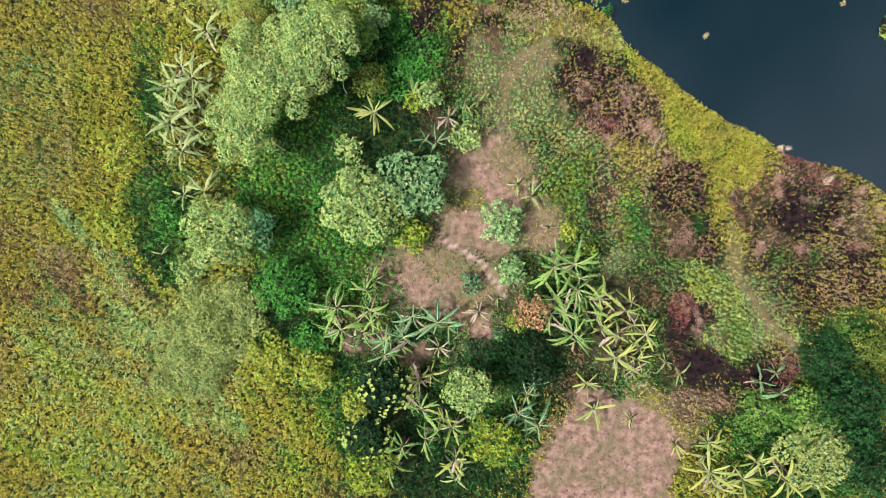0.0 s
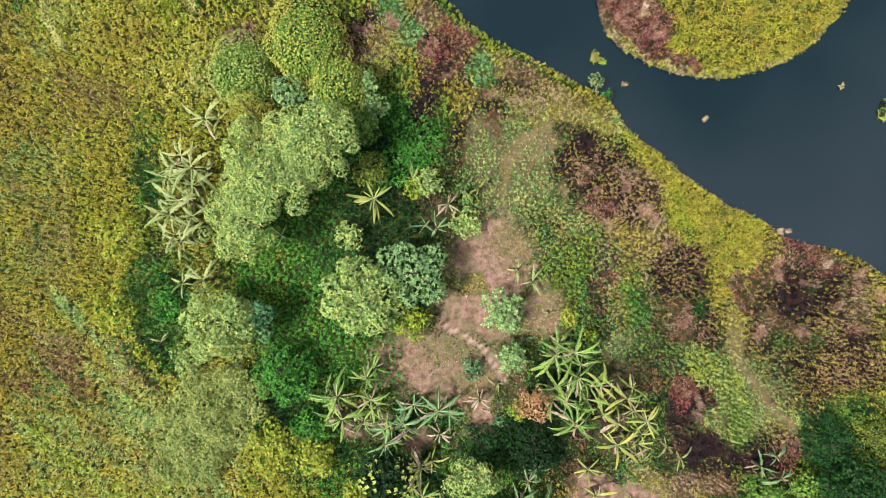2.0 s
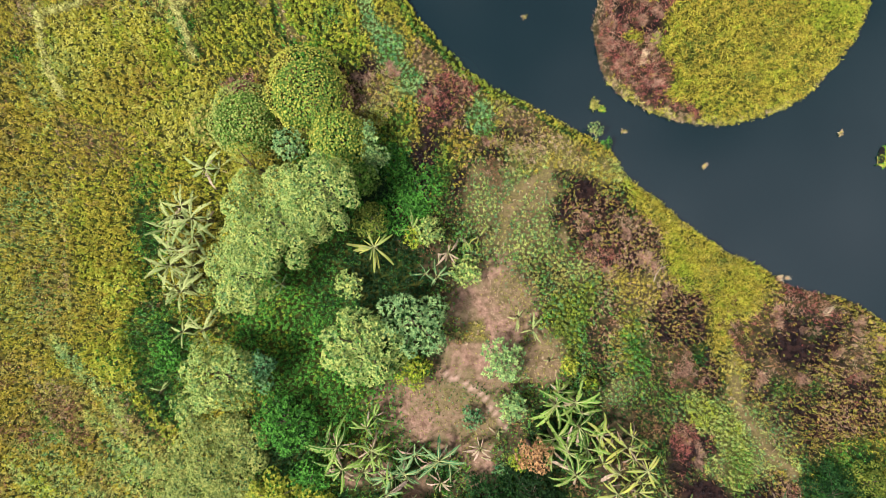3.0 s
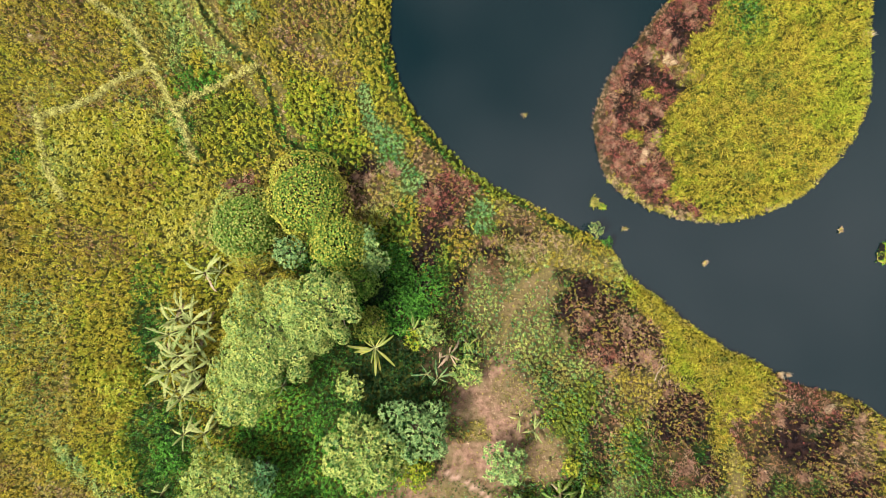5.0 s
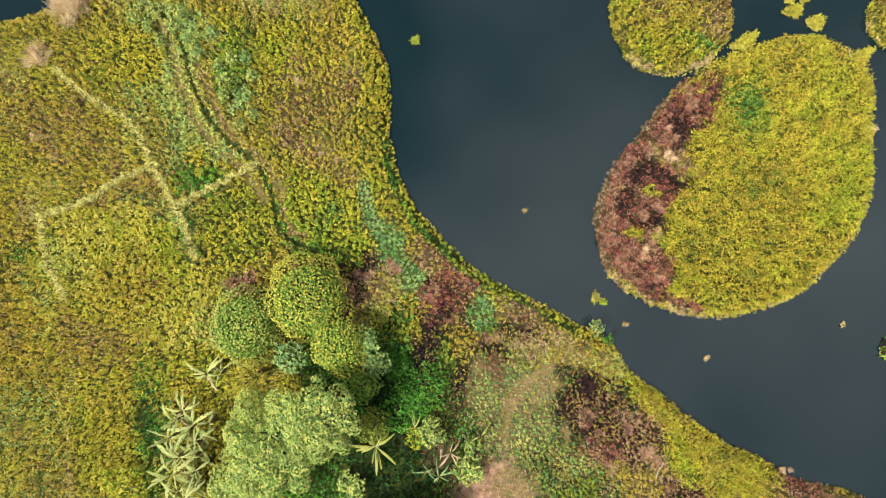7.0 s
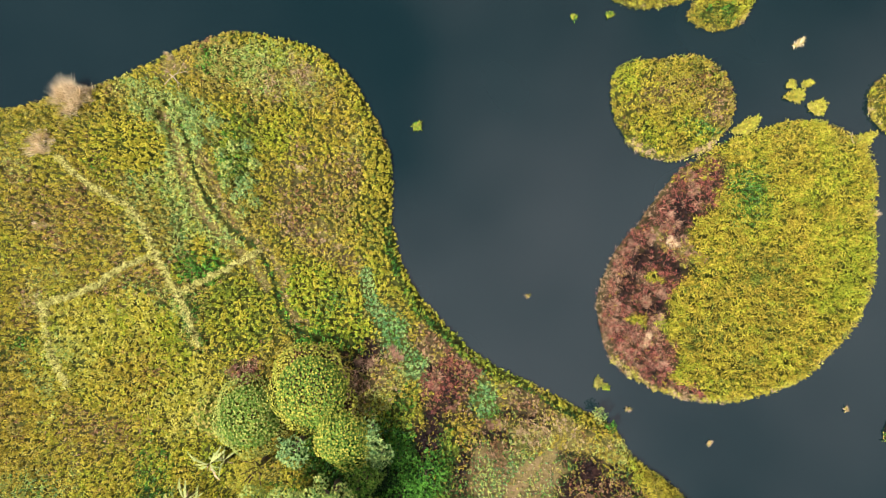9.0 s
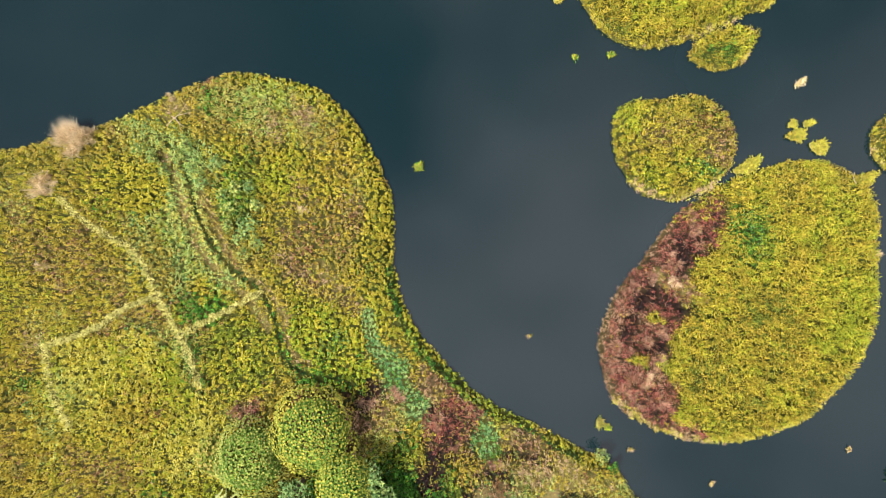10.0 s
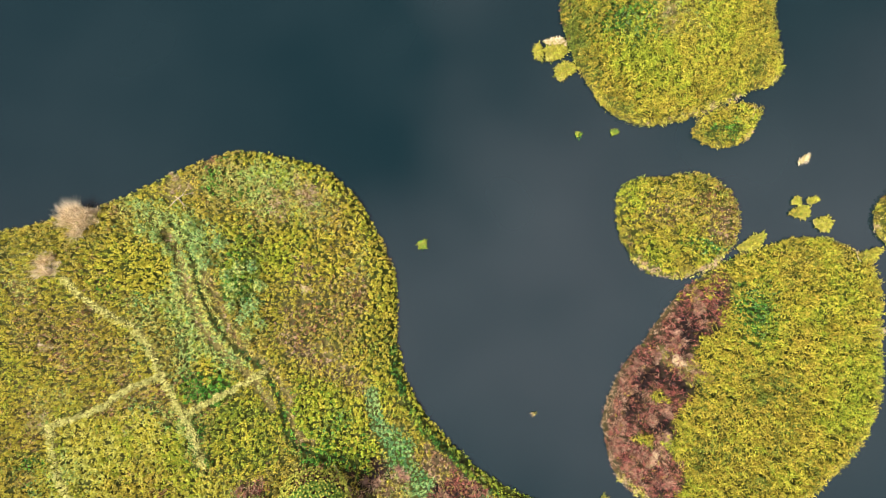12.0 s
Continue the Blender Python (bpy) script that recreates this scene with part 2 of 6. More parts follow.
def rise(d, x, y):
    """The ground's height from its distance inside the bank."""
    return np.clip(-0.03 + 0.55 * d, -1.4, 0.42) + np.where(d > 0.6, 0.35 * (layered(x, y, 6.0, 11) - 0.4), 0.0)


GROUND = rise(BANK, PX, PY)


def ground_at(x, y):
    return float(sampled(GROUND, x, y))


# ---- what grows where ----
# soil: bare, burnt, litter; plants: density a square metre, height, leaf length, leaf width, lean, kinds
COVER = {
    "weeds": ((0.0, 0.0, 0.1), 500, 0.50, 0.100, 0.042, 0.55, dict(brown=0.03, olive=0.19, gold=0.32, moss=0.10, lemon=0.31, lime=0.05)),
    "lemon": ((0.0, 0.0, 0.0), 500, 0.50, 0.110, 0.042, 0.60, dict(moss=0.08, gold=0.16, lemon=0.56, lime=0.20)),
    "meadow": ((0.0, 0.0, 0.1), 330, 0.34, 0.17, 0.054, 0.7, dict(brown=0.03, olive=0.25, gold=0.20, lemon=0.28, sage=0.17, lime=0.07)),
    "misty": ((0.0, 0.0, 0.1), 520, 0.42, 0.10, 0.040, 0.45, dict(mid=0.10, teal=0.09, mint=0.15, sage=0.34, olive=0.20, gold=0.12)),
    "sage": ((0.0, 0.0, 0.1), 400, 0.42, 0.17, 0.040, 0.55, dict(mid=0.05, olive=0.30, sage=0.45, lime=0.20)),
    "palegrass": ((0.0, 0.0, 0.1), 320, 0.40, 0.17, 0.050, 0.7, dict(lime=0.18, lemon=0.36, pale=0.42, sage=0.04)),
    "ridge": ((0.0, 0.0, 0.6), 800, 0.80, 0.13, 0.034, 0.5, dict(bund=1.0)),
    "lush": ((0.0, 0.0, 0.0), 760, 0.35, 0.085, 0.040, 0.40, dict(deep=0.18, mid=0.76, lime=0.06)),
    # dark green herbs; under trees the shade is put into these leaf colours
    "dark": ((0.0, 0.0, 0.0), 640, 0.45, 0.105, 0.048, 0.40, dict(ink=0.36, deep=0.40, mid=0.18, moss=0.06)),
    "lime": ((0.0, 0.0, 0.0), 520, 0.45, 0.110, 0.052, 0.45, dict(mid=0.30, moss=0.10, lime=0.48, lemon=0.12)),
    "green": ((0.0, 0.0, 0.0), 700, 0.50, 0.095, 0.042, 0.45, dict(deep=0.24, mid=0.44, teal=0.10, lime=0.10, moss=0.12)),
    "tealgrass": ((0.0, 0.0, 0.1), 720, 0.10, 0.085, 0.034, 0.5, dict(mid=0.18, teal=0.54, mint=0.28)),
    "bare": ((1.0, 0.0, 0.0), 90, 0.04, 0.045, 0.022, 0.4, dict(moss=0.15, olive=0.45, brown=0.20, straw=0.20)),
    "field": ((1.0, 0.0, 0.0), 4, 0.05, 0.08, 0.04, 0.4, dict(olive=0.3, brown=0.7)),
    "sparse": ((0.75, 0.0, 0.25), 300, 0.07, 0.055, 0.026, 0.4, dict(deep=0.10, moss=0.20, teal=0.10, olive=0.40, straw=0.20)),
    "scrub": ((0.1, 0.6, 0.0), 900, 0.26, 0.075, 0.034, 0.45, dict(brown=0.14, ink=0.08, deep=0.24, moss=0.20, mid=0.14, teal=0.12, olive=0.08)),
    "mist_scrub": ((0.35, 0.1, 0.25), 860, 0.20, 0.070, 0.030, 0.45, dict(brown=0.08, pink=0.06, deep=0.06, mid=0.08, teal=0.26, olive=0.12, sage=0.34)),
    "singed": ((0.0, 1.0, 0.0), 520, 0.26, 0.085, 0.036, 0.55, dict(char=0.42, deep=0.08, brown=0.32, olive=0.06, pink=0.12)),
    "singed_thick": ((0.0, 1.0, 0.0), 560, 0.28, 0.085, 0.038, 0.55, dict(char=0.38, deep=0.10, brown=0.36, olive=0.08, pink=0.08)),
    "maroon": ((0.25, 0.75, 0.0), 470, 0.40, 0.18, 0.022, 0.8, dict(char=0.18, red=0.50, brown=0.12, pink=0.20)),
    "charred": ((0.0, 1.0, 0.0), 170, 0.16, 0.12, 0.026, 0.8, dict(char=0.86, red=0.06, brown=0.08)),
    "straw": ((0.1, 0.0, 0.8), 250, 0.13, 0.13, 0.04, 0.6, dict(brown=0.06, olive=0.44, straw=0.26, gold=0.24)),
    "dun": ((0.05, 0.0, 0.35), 470, 0.38, 0.16, 0.030, 0.6, dict(brown=0.05, straw=0.16, olive=0.36, sage=0.22, gold=0.15, lemon=0.06)),
    "tan": ((0.35, 0.35, 0.15), 460, 0.34, 0.095, 0.036, 0.6, dict(char=0.08, brown=0.24, pink=0.18, straw=0.12, olive=0.23, gold=0.15)),
    "bankreed": ((0.0, 0.0, 0.0), 520, 0.75, 0.26, 0.036, 0.60, dict(moss=0.08, olive=0.08, gold=0.29, lemon=0.40, lime=0.15)),
    "reed": ((0.0, 0.0, 0.0), 400, 1.0, 0.23, 0.042, 0.62, dict(moss=0.12, gold=0.34, lemon=0.34, lime=0.20)),
    "reed_gold": ((0.0, 0.0, 0.0), 420, 0.9, 0.14, 0.048, 0.6, dict(brown=0.06, olive=0.22, gold=0.30, lemon=0.26, lime=0.16)),
    # reddish earth, darkened through its burnt share for shade below the bananas
    "grove": ((0.35, 0.45, 0.0), 260, 0.10, 0.075, 0.035, 0.4, dict(ink=0.14, deep=0.36, mid=0.24, moss=0.12, brown=0.14)),
    "path":    ((0.0, 0.0, 0.0, 1.0), 10, 0.04, 0.08, 0.04, 0.4, dict(olive=0.5, straw=0.5)),
    "worn": ((0.05, 0.0, 0.9), 210, 0.06, 0.11, 0.030, 0.5, dict(mid=0.06, straw=0.24, olive=0.40, sage=0.30)),
    # thin line beside the track: shade of its step, put into dark leaves
    "ditch_shade": ((0.0, 0.0, 0.0), 420, 0.05, 0.07, 0.035, 0.4, dict(ink=0.35, deep=0.45, mid=0.20)),
    "gold": ((0.0, 0.0, 0.1), 400, 0.50, 0.13, 0.048, 0.6, dict(brown=0.06, olive=0.12, gold=0.62, lemon=0.20)),
    "speckle": ((0.0, 0.0, 0.0), 420, 0.5, 0.105, 0.050, 0.5, dict(moss=0.20, lime=0.24, lemon=0.56)),
    "moss": ((0.0, 0.0, 0.0), 300, 0.5, 0.14, 0.060, 0.5, dict(deep=0.15, mid=0.15, moss=0.58, lime=0.12)),
    "pinkdry": ((0.1, 0.5, 0.2), 330, 0.35, 0.18, 0.024, 0.9, dict(char=0.10, red=0.22, brown=0.22, pink=0.34, straw=0.12)),
    "tanpath": ((0.55, 0.0, 0.45), 150, 0.05, 0.07, 0.035, 0.4, dict(olive=0.5, straw=0.35, teal=0.15)),
    "olivearch": ((0.1, 0.0, 0.6), 380, 0.25, 0.13, 0.040, 0.6, dict(straw=0.12, olive=0.38, gold=0.32, sage=0.18)),
    "mauve": ((0.15, 0.6, 0.0), 280, 0.30, 0.12, 0.050, 0.5, dict(char=0.10, brown=0.35, pink=0.25, sage=0.15, mid=0.15)),
    # pale kinds that carry the sunlight on the islands' southern edges
    "rim": ((0.0, 0.0, 0.3), 420, 0.55, 0.20, 0.040, 0.7, dict(gold=0.18, lemon=0.32, pale=0.26, straw=0.24)),
    "fringe": ((0.0, 0.0, 0.0), 640, 0.40, 0.11, 0.045, 0.5, dict(deep=0.34, mid=0.30, moss=0.24, lime=0.12)),
    "redsoil": ((0.85, 0.15, 0.0), 60, 0.05, 0.06, 0.03, 0.4, dict(deep=0.3, brown=0.7)),
    "palefoot": ((0.0, 0.0, 0.2), 760, 0.30, 0.080, 0.034, 0.5, dict(mid=0.14, moss=0.16, sage=0.50, lime=0.20)),
    "rustgold": ((0.1, 0.1, 0.1), 500, 0.42, 0.105, 0.042, 0.55, dict(brown=0.16, olive=0.18, pink=0.06, gold=0.42, lemon=0.18)),
    "wisp": ((0.0, 0.0, 0.2), 460, 0.45, 0.15, 0.042, 0.5, dict(olive=0.12, pale=0.12, sage=0.48, mint=0.28)),
}
KINDS = list(COVER)
PATCHES = []


def patch(kind, x, y, rx, ry, turn=0.0, soft=0.30, square=2.0):
    PATCHES.append((KINDS.index(kind), x, y, rx, ry, radians(turn), soft, square))


def strip(kind, half, points, soft=0.35):
    PATCHES.append((KINDS.index(kind), points, half, soft))


# west meadow
patch("meadow", -21.63, -10.14, 13.09, 9.12)
patch("meadow", -8.41, -17.22, 3.57, 5.95)
patch("misty", -29.26, 7.71, 2.97, 6.74, 5)
patch("misty", -27.03, -5.40, 1.78, 1.59)
patch("misty", -21.65, -5.74, 3.57, 1.59, -25, 0.5)
patch("sage", -17.66, -6.90, 4.36, 3.17, -20)
patch("sage", -14.83, -12.67, 2.38, 0.87, -35)
patch("misty", -27.39, -17.20, 1.67, 1.35)
patch("dun", -24.21, -12.36, 1.11, 0.71)
patch("dun", -22.46, -2.56, 1.19, 1.98, 25)
patch("lemon", -22.73, 12.13, 3.17, 9.12, 6)
patch("lime", -20.33, 8.98, 0.95, 3.97, 0, 0.9)
patch("lemon", -22.27, 16.19, 3.37, 8.33, 4)
patch("lime", -20.50, 14.61, 0.95, 2.38, 0, 0.9)
patch("dun", -25.90, 12.50, 0.63, 2.38)
strip("sage", 0.52, [(-30.02, -4.63), (-25.23, -7.38), (-20.43, -10.53), (-15.62, -13.68)], 0.95)
strip("misty", 0.40, [(-28.41, -9.40), (-24.02, -10.96), (-21.21, -13.33)], 0.95)
strip("sage", 0.36, [(-19.61, -13.32), (-16.80, -16.10), (-14.79, -18.16)], 0.95)
strip("lemon", 0.87, [(-11.64, -11.64), (-9.23, -14.02), (-7.21, -17.61)], 0.8)
strip("lime", 0.56, [(-13.24, -10.86), (-10.04, -13.23)], 0.9)
patch("dun", -28.48, 12.08, 1.98, 2.38, 0, 0.9)
patch("dun", -28.04, -0.23, 1.59, 3.57, 0, 0.9)
patch("meadow", -28.50, 16.63, 2.38, 5.95, 0, 0.6)
patch("misty", -28.89, 20.17, 1.59, 1.11, 0, 0.8)
patch("misty", -29.47, 13.08, 1.43, 1.98, 0, 0.8)
# lit edge of a step in the ground, put in as lemon weeds
strip("lemon", 0.36, [(-27.53, 24.51), (-27.25, 22.23), (-25.91, 20.31), (-25.51, 17.83), (-25.23, 15.35), (-25.31, 12.12)], 0.4)
patch("sage", -21.63, 22.98, 3.57, 1.35, -10, 0.8)
# plots on the peninsula
patch("palegrass", -22.39, 22.60, 5.16, 3.97)
patch("palegrass", -19.25, 18.63, 3.57, 2.78)
patch("sage", -18.82, 24.57, 1.78, 1.98)
patch("lemon", -14.27, 25.34, 2.58, 2.18)
patch("sage", -19.58, 32.49, 2.78, 3.57, 25)
patch("misty", -19.19, 30.11, 1.27, 2.38, 20)
patch("misty", -21.19, 26.36, 1.39, 0.87)
patch("lime", -8.92, 24.91, 2.78, 2.18)
patch("lime", -7.74, 22.53, 2.78, 0.99)
patch("lime", -16.43, 28.12, 1.39, 1.59)
patch("lime", -14.41, 36.43, 1.59, 2.78, -15)
patch("sage", -19.15, 39.03, 2.97, 0.87, -12)
patch("sage", -13.59, 42.37, 3.57, 1.39, -10)
patch("dun", -11.22, 40.97, 3.37, 1.67, -25)
patch("dun", -7.28, 37.18, 1.27, 3.17, 12)
patch("lemon", -10.45, 36.41, 1.78, 1.78)
patch("dun", -9.47, 34.42, 1.59, 0.87)
patch("straw", -10.87, 32.05, 0.71, 1.19, -40, 0.6)
patch("straw", -8.11, 29.27, 1.78, 0.56, -30, 0.6)
patch("straw", -19.14, 42.00, 1.27, 0.56, 20)
patch("dun", -22.36, 29.53, 0.99, 0.99)
patch("dun", -28.71, 26.60, 1.03, 1.98)
patch("dun", -26.32, 30.15, 1.59, 1.19)
patch("moss", -29.72, 22.64, 1.19, 1.11)
patch("lemon", -22.53, 36.47, 2.97, 1.98)
strip("lemon", 0.67, [(-14.38, 43.96), (-10.42, 43.22), (-7.65, 41.35), (-5.88, 38.96), (-4.31, 35.58), (-3.94, 32.02), (-3.36, 28.05), (-1.79, 25.27)])
strip("misty", 0.83, [(-22.54, 34.29), (-20.45, 32.42), (-19.11, 30.31), (-18.33, 27.73)], 0.6)
strip("worn", 0.36, [(-19.16, 38.63), (-17.78, 37.24), (-17.11, 35.25)])
patch("dark", -13.94, 35.13, 0.79, 1.67)
# orchard floor
patch("scrub", 17.02, -6.57, 10.31, 7.54, 0, 0.12)
patch("scrub", 4.16, 4.06, 13.09, 13.09, -35, 0.12)
patch("green", -6.11, -5.20, 5.95, 13.09, 0, 0.12)
patch("green", -5.50, 14.75, 4.36, 3.57, 0, 0.12)
patch("green", -19.69, 1.05, 3.17, 5.16)
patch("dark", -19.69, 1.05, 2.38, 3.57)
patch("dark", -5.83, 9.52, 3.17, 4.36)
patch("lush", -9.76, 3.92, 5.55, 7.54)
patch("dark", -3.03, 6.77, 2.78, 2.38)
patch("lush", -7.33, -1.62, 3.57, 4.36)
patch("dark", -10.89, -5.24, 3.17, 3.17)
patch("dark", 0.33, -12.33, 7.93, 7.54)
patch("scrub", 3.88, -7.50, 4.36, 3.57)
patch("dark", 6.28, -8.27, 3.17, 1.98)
patch("scrub", 11.31, 4.12, 5.95, 5.95, -30)
patch("scrub", 13.77, -1.82, 4.36, 4.36)
patch("green", 9.32, 4.50, 2.38, 2.78)
patch("green", 13.93, 1.37, 0.71, 1.98)
patch("mist_scrub", 5.47, 11.21, 3.37, 3.97)
patch("mist_scrub", 8.49, 7.67, 2.78, 1.03, -10)
patch("mist_scrub", 14.17, -1.42, 2.78, 1.59)
patch("sparse", 3.26, 13.96, 0.48, 0.63)
strip("sparse", 0.40, [(8.81, 14.80), (7.42, 14.47), (6.24, 13.59), (5.26, 12.20), (4.80, 10.61)], 0.8)
strip("sparse", 0.24, [(8.86, 10.25), (9.07, 8.67)], 0.8)
patch("bare", 3.95, 4.85, 3.17, 3.37, 10)
patch("sparse", 5.53, 5.66, 1.43, 1.98)
patch("bare", 2.99, 1.26, 3.37, 2.38)
patch("sparse", 7.37, 1.30, 1.59, 1.98)
patch("bare", 1.04, -2.74, 4.96, 2.97, -10)
patch("sparse", 0.63, -1.55, 2.38, 1.11, -10, 0.7)
patch("sparse", 3.05, -4.51, 1.59, 1.78)
patch("bare", 3.07, -6.71, 1.43, 1.67)
patch("grove", -4.90, -6.38, 1.90, 1.27)
patch("grove", -0.50, -8.74, 1.98, 1.19)
patch("grove", -0.45, 7.78, 1.27, 1.11)
patch("grove", 12.60, -3.42, 1.59, 1.43)
patch("grove", 5.44, -4.49, 0.87, 1.35)
strip("path", 0.13, [(0.59, 0.05), (1.55, -0.37), (2.74, -1.12), (3.57, -1.95), (4.29, -2.9), (4.77, -3.97)], 0.4)
patch("straw", 2.18, 3.04, 1.03, 0.52)
patch("meadow", -9.85, -14.40, 2.86, 4.16, 0, 0.5)
strip("lemon", 0.63, [(-10.87, -11.21), (-8.46, -13.39), (-6.84, -16.58)], 0.8)
# the neck between the peninsula and the orchard
patch("tan", -7.09, 19.11, 3.97, 1.98)
patch("dun", -14.60, 20.30, 1.19, 0.95)
patch("singed", -5.11, 21.49, 1.51, 1.11)
patch("singed", -2.53, 20.30, 1.27, 0.95)
patch("singed", 0.24, 19.51, 2.18, 4.16, 25)
patch("tan", 1.03, 18.32, 0.79, 1.59, 20, 0.7)
patch("charred", 0.24, 16.34, 0.71, 0.95, 0, 0.7)
patch("maroon", -0.35, 18.32, 1.19, 1.59)
patch("maroon", 0.44, 21.69, 1.51, 1.27, -40)
patch("lime", -2.53, 17.92, 1.11, 1.43)
patch("dun", -3.92, 18.32, 1.19, 1.03)
patch("tealgrass", -3.53, 22.88, 1.03, 1.67, 20)
strip("tealgrass", 0.63, [(-5.11, 27.24), (-4.87, 25.06), (-3.92, 23.47), (-3.13, 21.49), (-1.54, 20.10)], 0.6)
patch("tealgrass", -1.62, 20.50, 1.03, 1.19)
patch("tealgrass", 3.02, 18.24, 1.19, 1.51, 20)
patch("lime", 1.43, 15.54, 1.03, 1.03)
patch("singed", -1.54, 14.75, 1.67, 1.98)
patch("dun", 5.60, 18.92, 1.98, 0.79, -25)
patch("singed_thick", 5.80, 16.73, 2.38, 1.11, -15)
strip("lemon", 0.52, [(-1.94, 25.46), (0.44, 23.08), (3.22, 20.70), (6.79, 18.92), (10.77, 16.53)])
patch("lime", -6.69, 23.07, 1.59, 0.56)
patch("singed", 0.84, 15.35, 1.59, 1.98, 10)
patch("tan", 2.82, 15.94, 0.95, 1.19, 0, 0.7)
patch("green", -3.52, 14.75, 1.59, 2.38)
patch("sparse", 2.82, 13.16, 0.40, 0.87, 0, 0.8)
# tilled field
patch("straw", 17.09, -12.17, 3.57, 2.18, -25)
patch("field", 12.18, -15.86, 4.96, 5.16, -28, 0.08, 5.0)
patch("tan", 18.67, -10.95, 2.38, 1.59, -20)
patch("scrub", 16.65, -8.97, 1.59, 1.19, -20)
# scorched bank
patch("tan", 14.84, 7.93, 3.17, 4.36, 25)
patch("scrub", 15.76, -1.80, 2.38, 3.17)
patch("bankreed", 18.64, 6.58, 4.76, 1.82, -42)
patch("bankreed", 20.45, 4.61, 2.06, 2.58)
patch("bankreed", 14.79, 12.09, 3.17, 0.95, -44)
patch("dun", 11.58, 14.83, 2.38, 1.35, -30)
patch("reed_gold", 10.37, 15.74, 2.06, 1.03, -28)
patch("singed", 10.43, 11.65, 1.90, 2.97, 20)
patch("singed_thick", 13.24, 9.10, 2.97, 2.18, -20)
patch("singed", 11.86, 8.30, 1.59, 1.03)
patch("maroon", 10.94, 10.92, 0.95, 0.56, 0, 0.6)
patch("tan", 13.33, 10.39, 1.03, 0.52, 0, 0.6)
patch("charred", 12.79, 9.19, 0.79, 0.87, 0, 0.7)
patch("charred", 10.03, 13.93, 1.35, 0.56, -20, 0.7)
patch("mist_scrub", 10.55, 9.81, 0.79, 0.56, 0, 0.7)
patch("maroon", 11.49, 7.83, 1.03, 0.48, -20, 0.7)
patch("tan", 14.08, 7.14, 1.59, 0.56, 0, 0.7)
patch("singed", 17.09, 3.58, 2.06, 2.97, 12)
patch("singed", 18.52, 0.61, 1.59, 2.38, 20)
patch("sparse", 16.93, 0.20, 0.63, 1.90, 40)
patch("singed_thick", 26.47, 1.09, 5.95, 5.75, -15)
patch("maroon", 26.01, 5.46, 2.58, 0.87, -8)
patch("singed", 28.51, -2.48, 3.97, 2.78)
patch("charred", 28.85, 1.51, 0.87, 1.59, 0, 0.8)
patch("tan", 25.29, -0.12, 1.98, 0.87, -20, 0.8)
patch("maroon", 29.48, -0.48, 0.79, 1.35, 0, 0.7)
patch("charred", 26.05, 2.48, 1.03, 0.79, 0, 0.8)
patch("tan", 24.04, 3.85, 0.95, 1.19, 0, 0.8)
patch("charred", 25.73, -2.50, 0.79, 1.59, 20, 0.8)
patch("straw", 22.66, 3.04, 0.56, 1.98, -8, 0.6)
patch("singed_thick", 23.36, -4.12, 2.38, 1.98)
patch("tan", 22.18, -4.93, 1.98, 2.78, 30)
strip("straw", 0.40, [(20.89, 1.43), (20.94, -1.75), (21.57, -4.14), (23.39, -6.11), (25.41, -8.09)])
patch("sage", 19.17, -3.36, 1.03, 2.58, 35)
patch("sage", 21.00, -6.14, 1.98, 1.59)
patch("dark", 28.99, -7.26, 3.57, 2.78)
patch("maroon", 17.88, -5.17, 1.51, 1.90)
patch("charred", 17.79, -4.17, 0.87, 0.63)
patch("charred", 18.84, -8.35, 1.90, 1.35)
patch("charred", 22.24, -9.12, 1.67, 0.95)
patch("maroon", 24.63, -9.30, 1.11, 1.51)
patch("singed", 20.66, -10.13, 2.38, 1.11)
patch("dark", 26.30, -14.08, 6.74, 4.36)
# west meadow, in detail
strip("dun", 0.28, [(-25.93, 15.84), (-26.14, 12.63), (-26.27, 9.42), (-25.92, 5.81), (-25.81, 3.0)], 0.8)
patch("misty", -28.68, 9.39, 2.63, 5.17, 4, 0.45)
patch("dun", -29.37, 9.99, 1.11, 0.88, 0, 0.8)
patch("weeds", -27.82, 15.62, 1.51, 2.07, 0, 0.6)
patch("weeds", -28.69, 1.77, 2.79, 1.99, 0, 0.6)
patch("lemon", -23.55, 9.85, 2.07, 6.97, 2, 0.35)
patch("gold", -24.8, 15.05, 0.88, 2.39, 0, 0.6)
patch("gold", -22.51, 6.24, 1.19, 1.59, 0, 0.6)
patch("green", -20.34, 9.88, 0.88, 3.18, 0, 0.7)
patch("gold", -29.85, -2.65, 1.99, 2.79, 0, 0.7)
patch("gold", -29.32, -16.29, 1.59, 1.59, 0, 0.8)
patch("gold", -25.41, -5.02, 1.99, 1.00, 10, 0.8)
patch("gold", -18.1, -14.58, 2.39, 1.59, 10, 0.8)
patch("sage", -18.94, -10.18, 2.79, 0.56, -28, 0.8)
patch("sage", -16.52, -12.16, 2.39, 0.56, -35, 0.8)
patch("misty", -26.18, -8.24, 2.39, 0.72, -20, 0.8)
patch("lemon", -12.1, -12.12, 1.19, 1.11, -30, 0.6)
patch("lime", -8.48, -12.88, 1.59, 2.39, -20, 0.7)
patch("lime", -9.66, -15.71, 1.59, 1.99, -20, 0.7)
# peninsula plots, in detail
patch("dun", -25.45, 30.52, 0.88, 0.72, 0, 0.7)
patch("dun", -23.65, 28.64, 0.88, 1.03, 0, 0.7)
patch("dun", -27.85, 27.32, 1.75, 0.96, 0, 0.7)
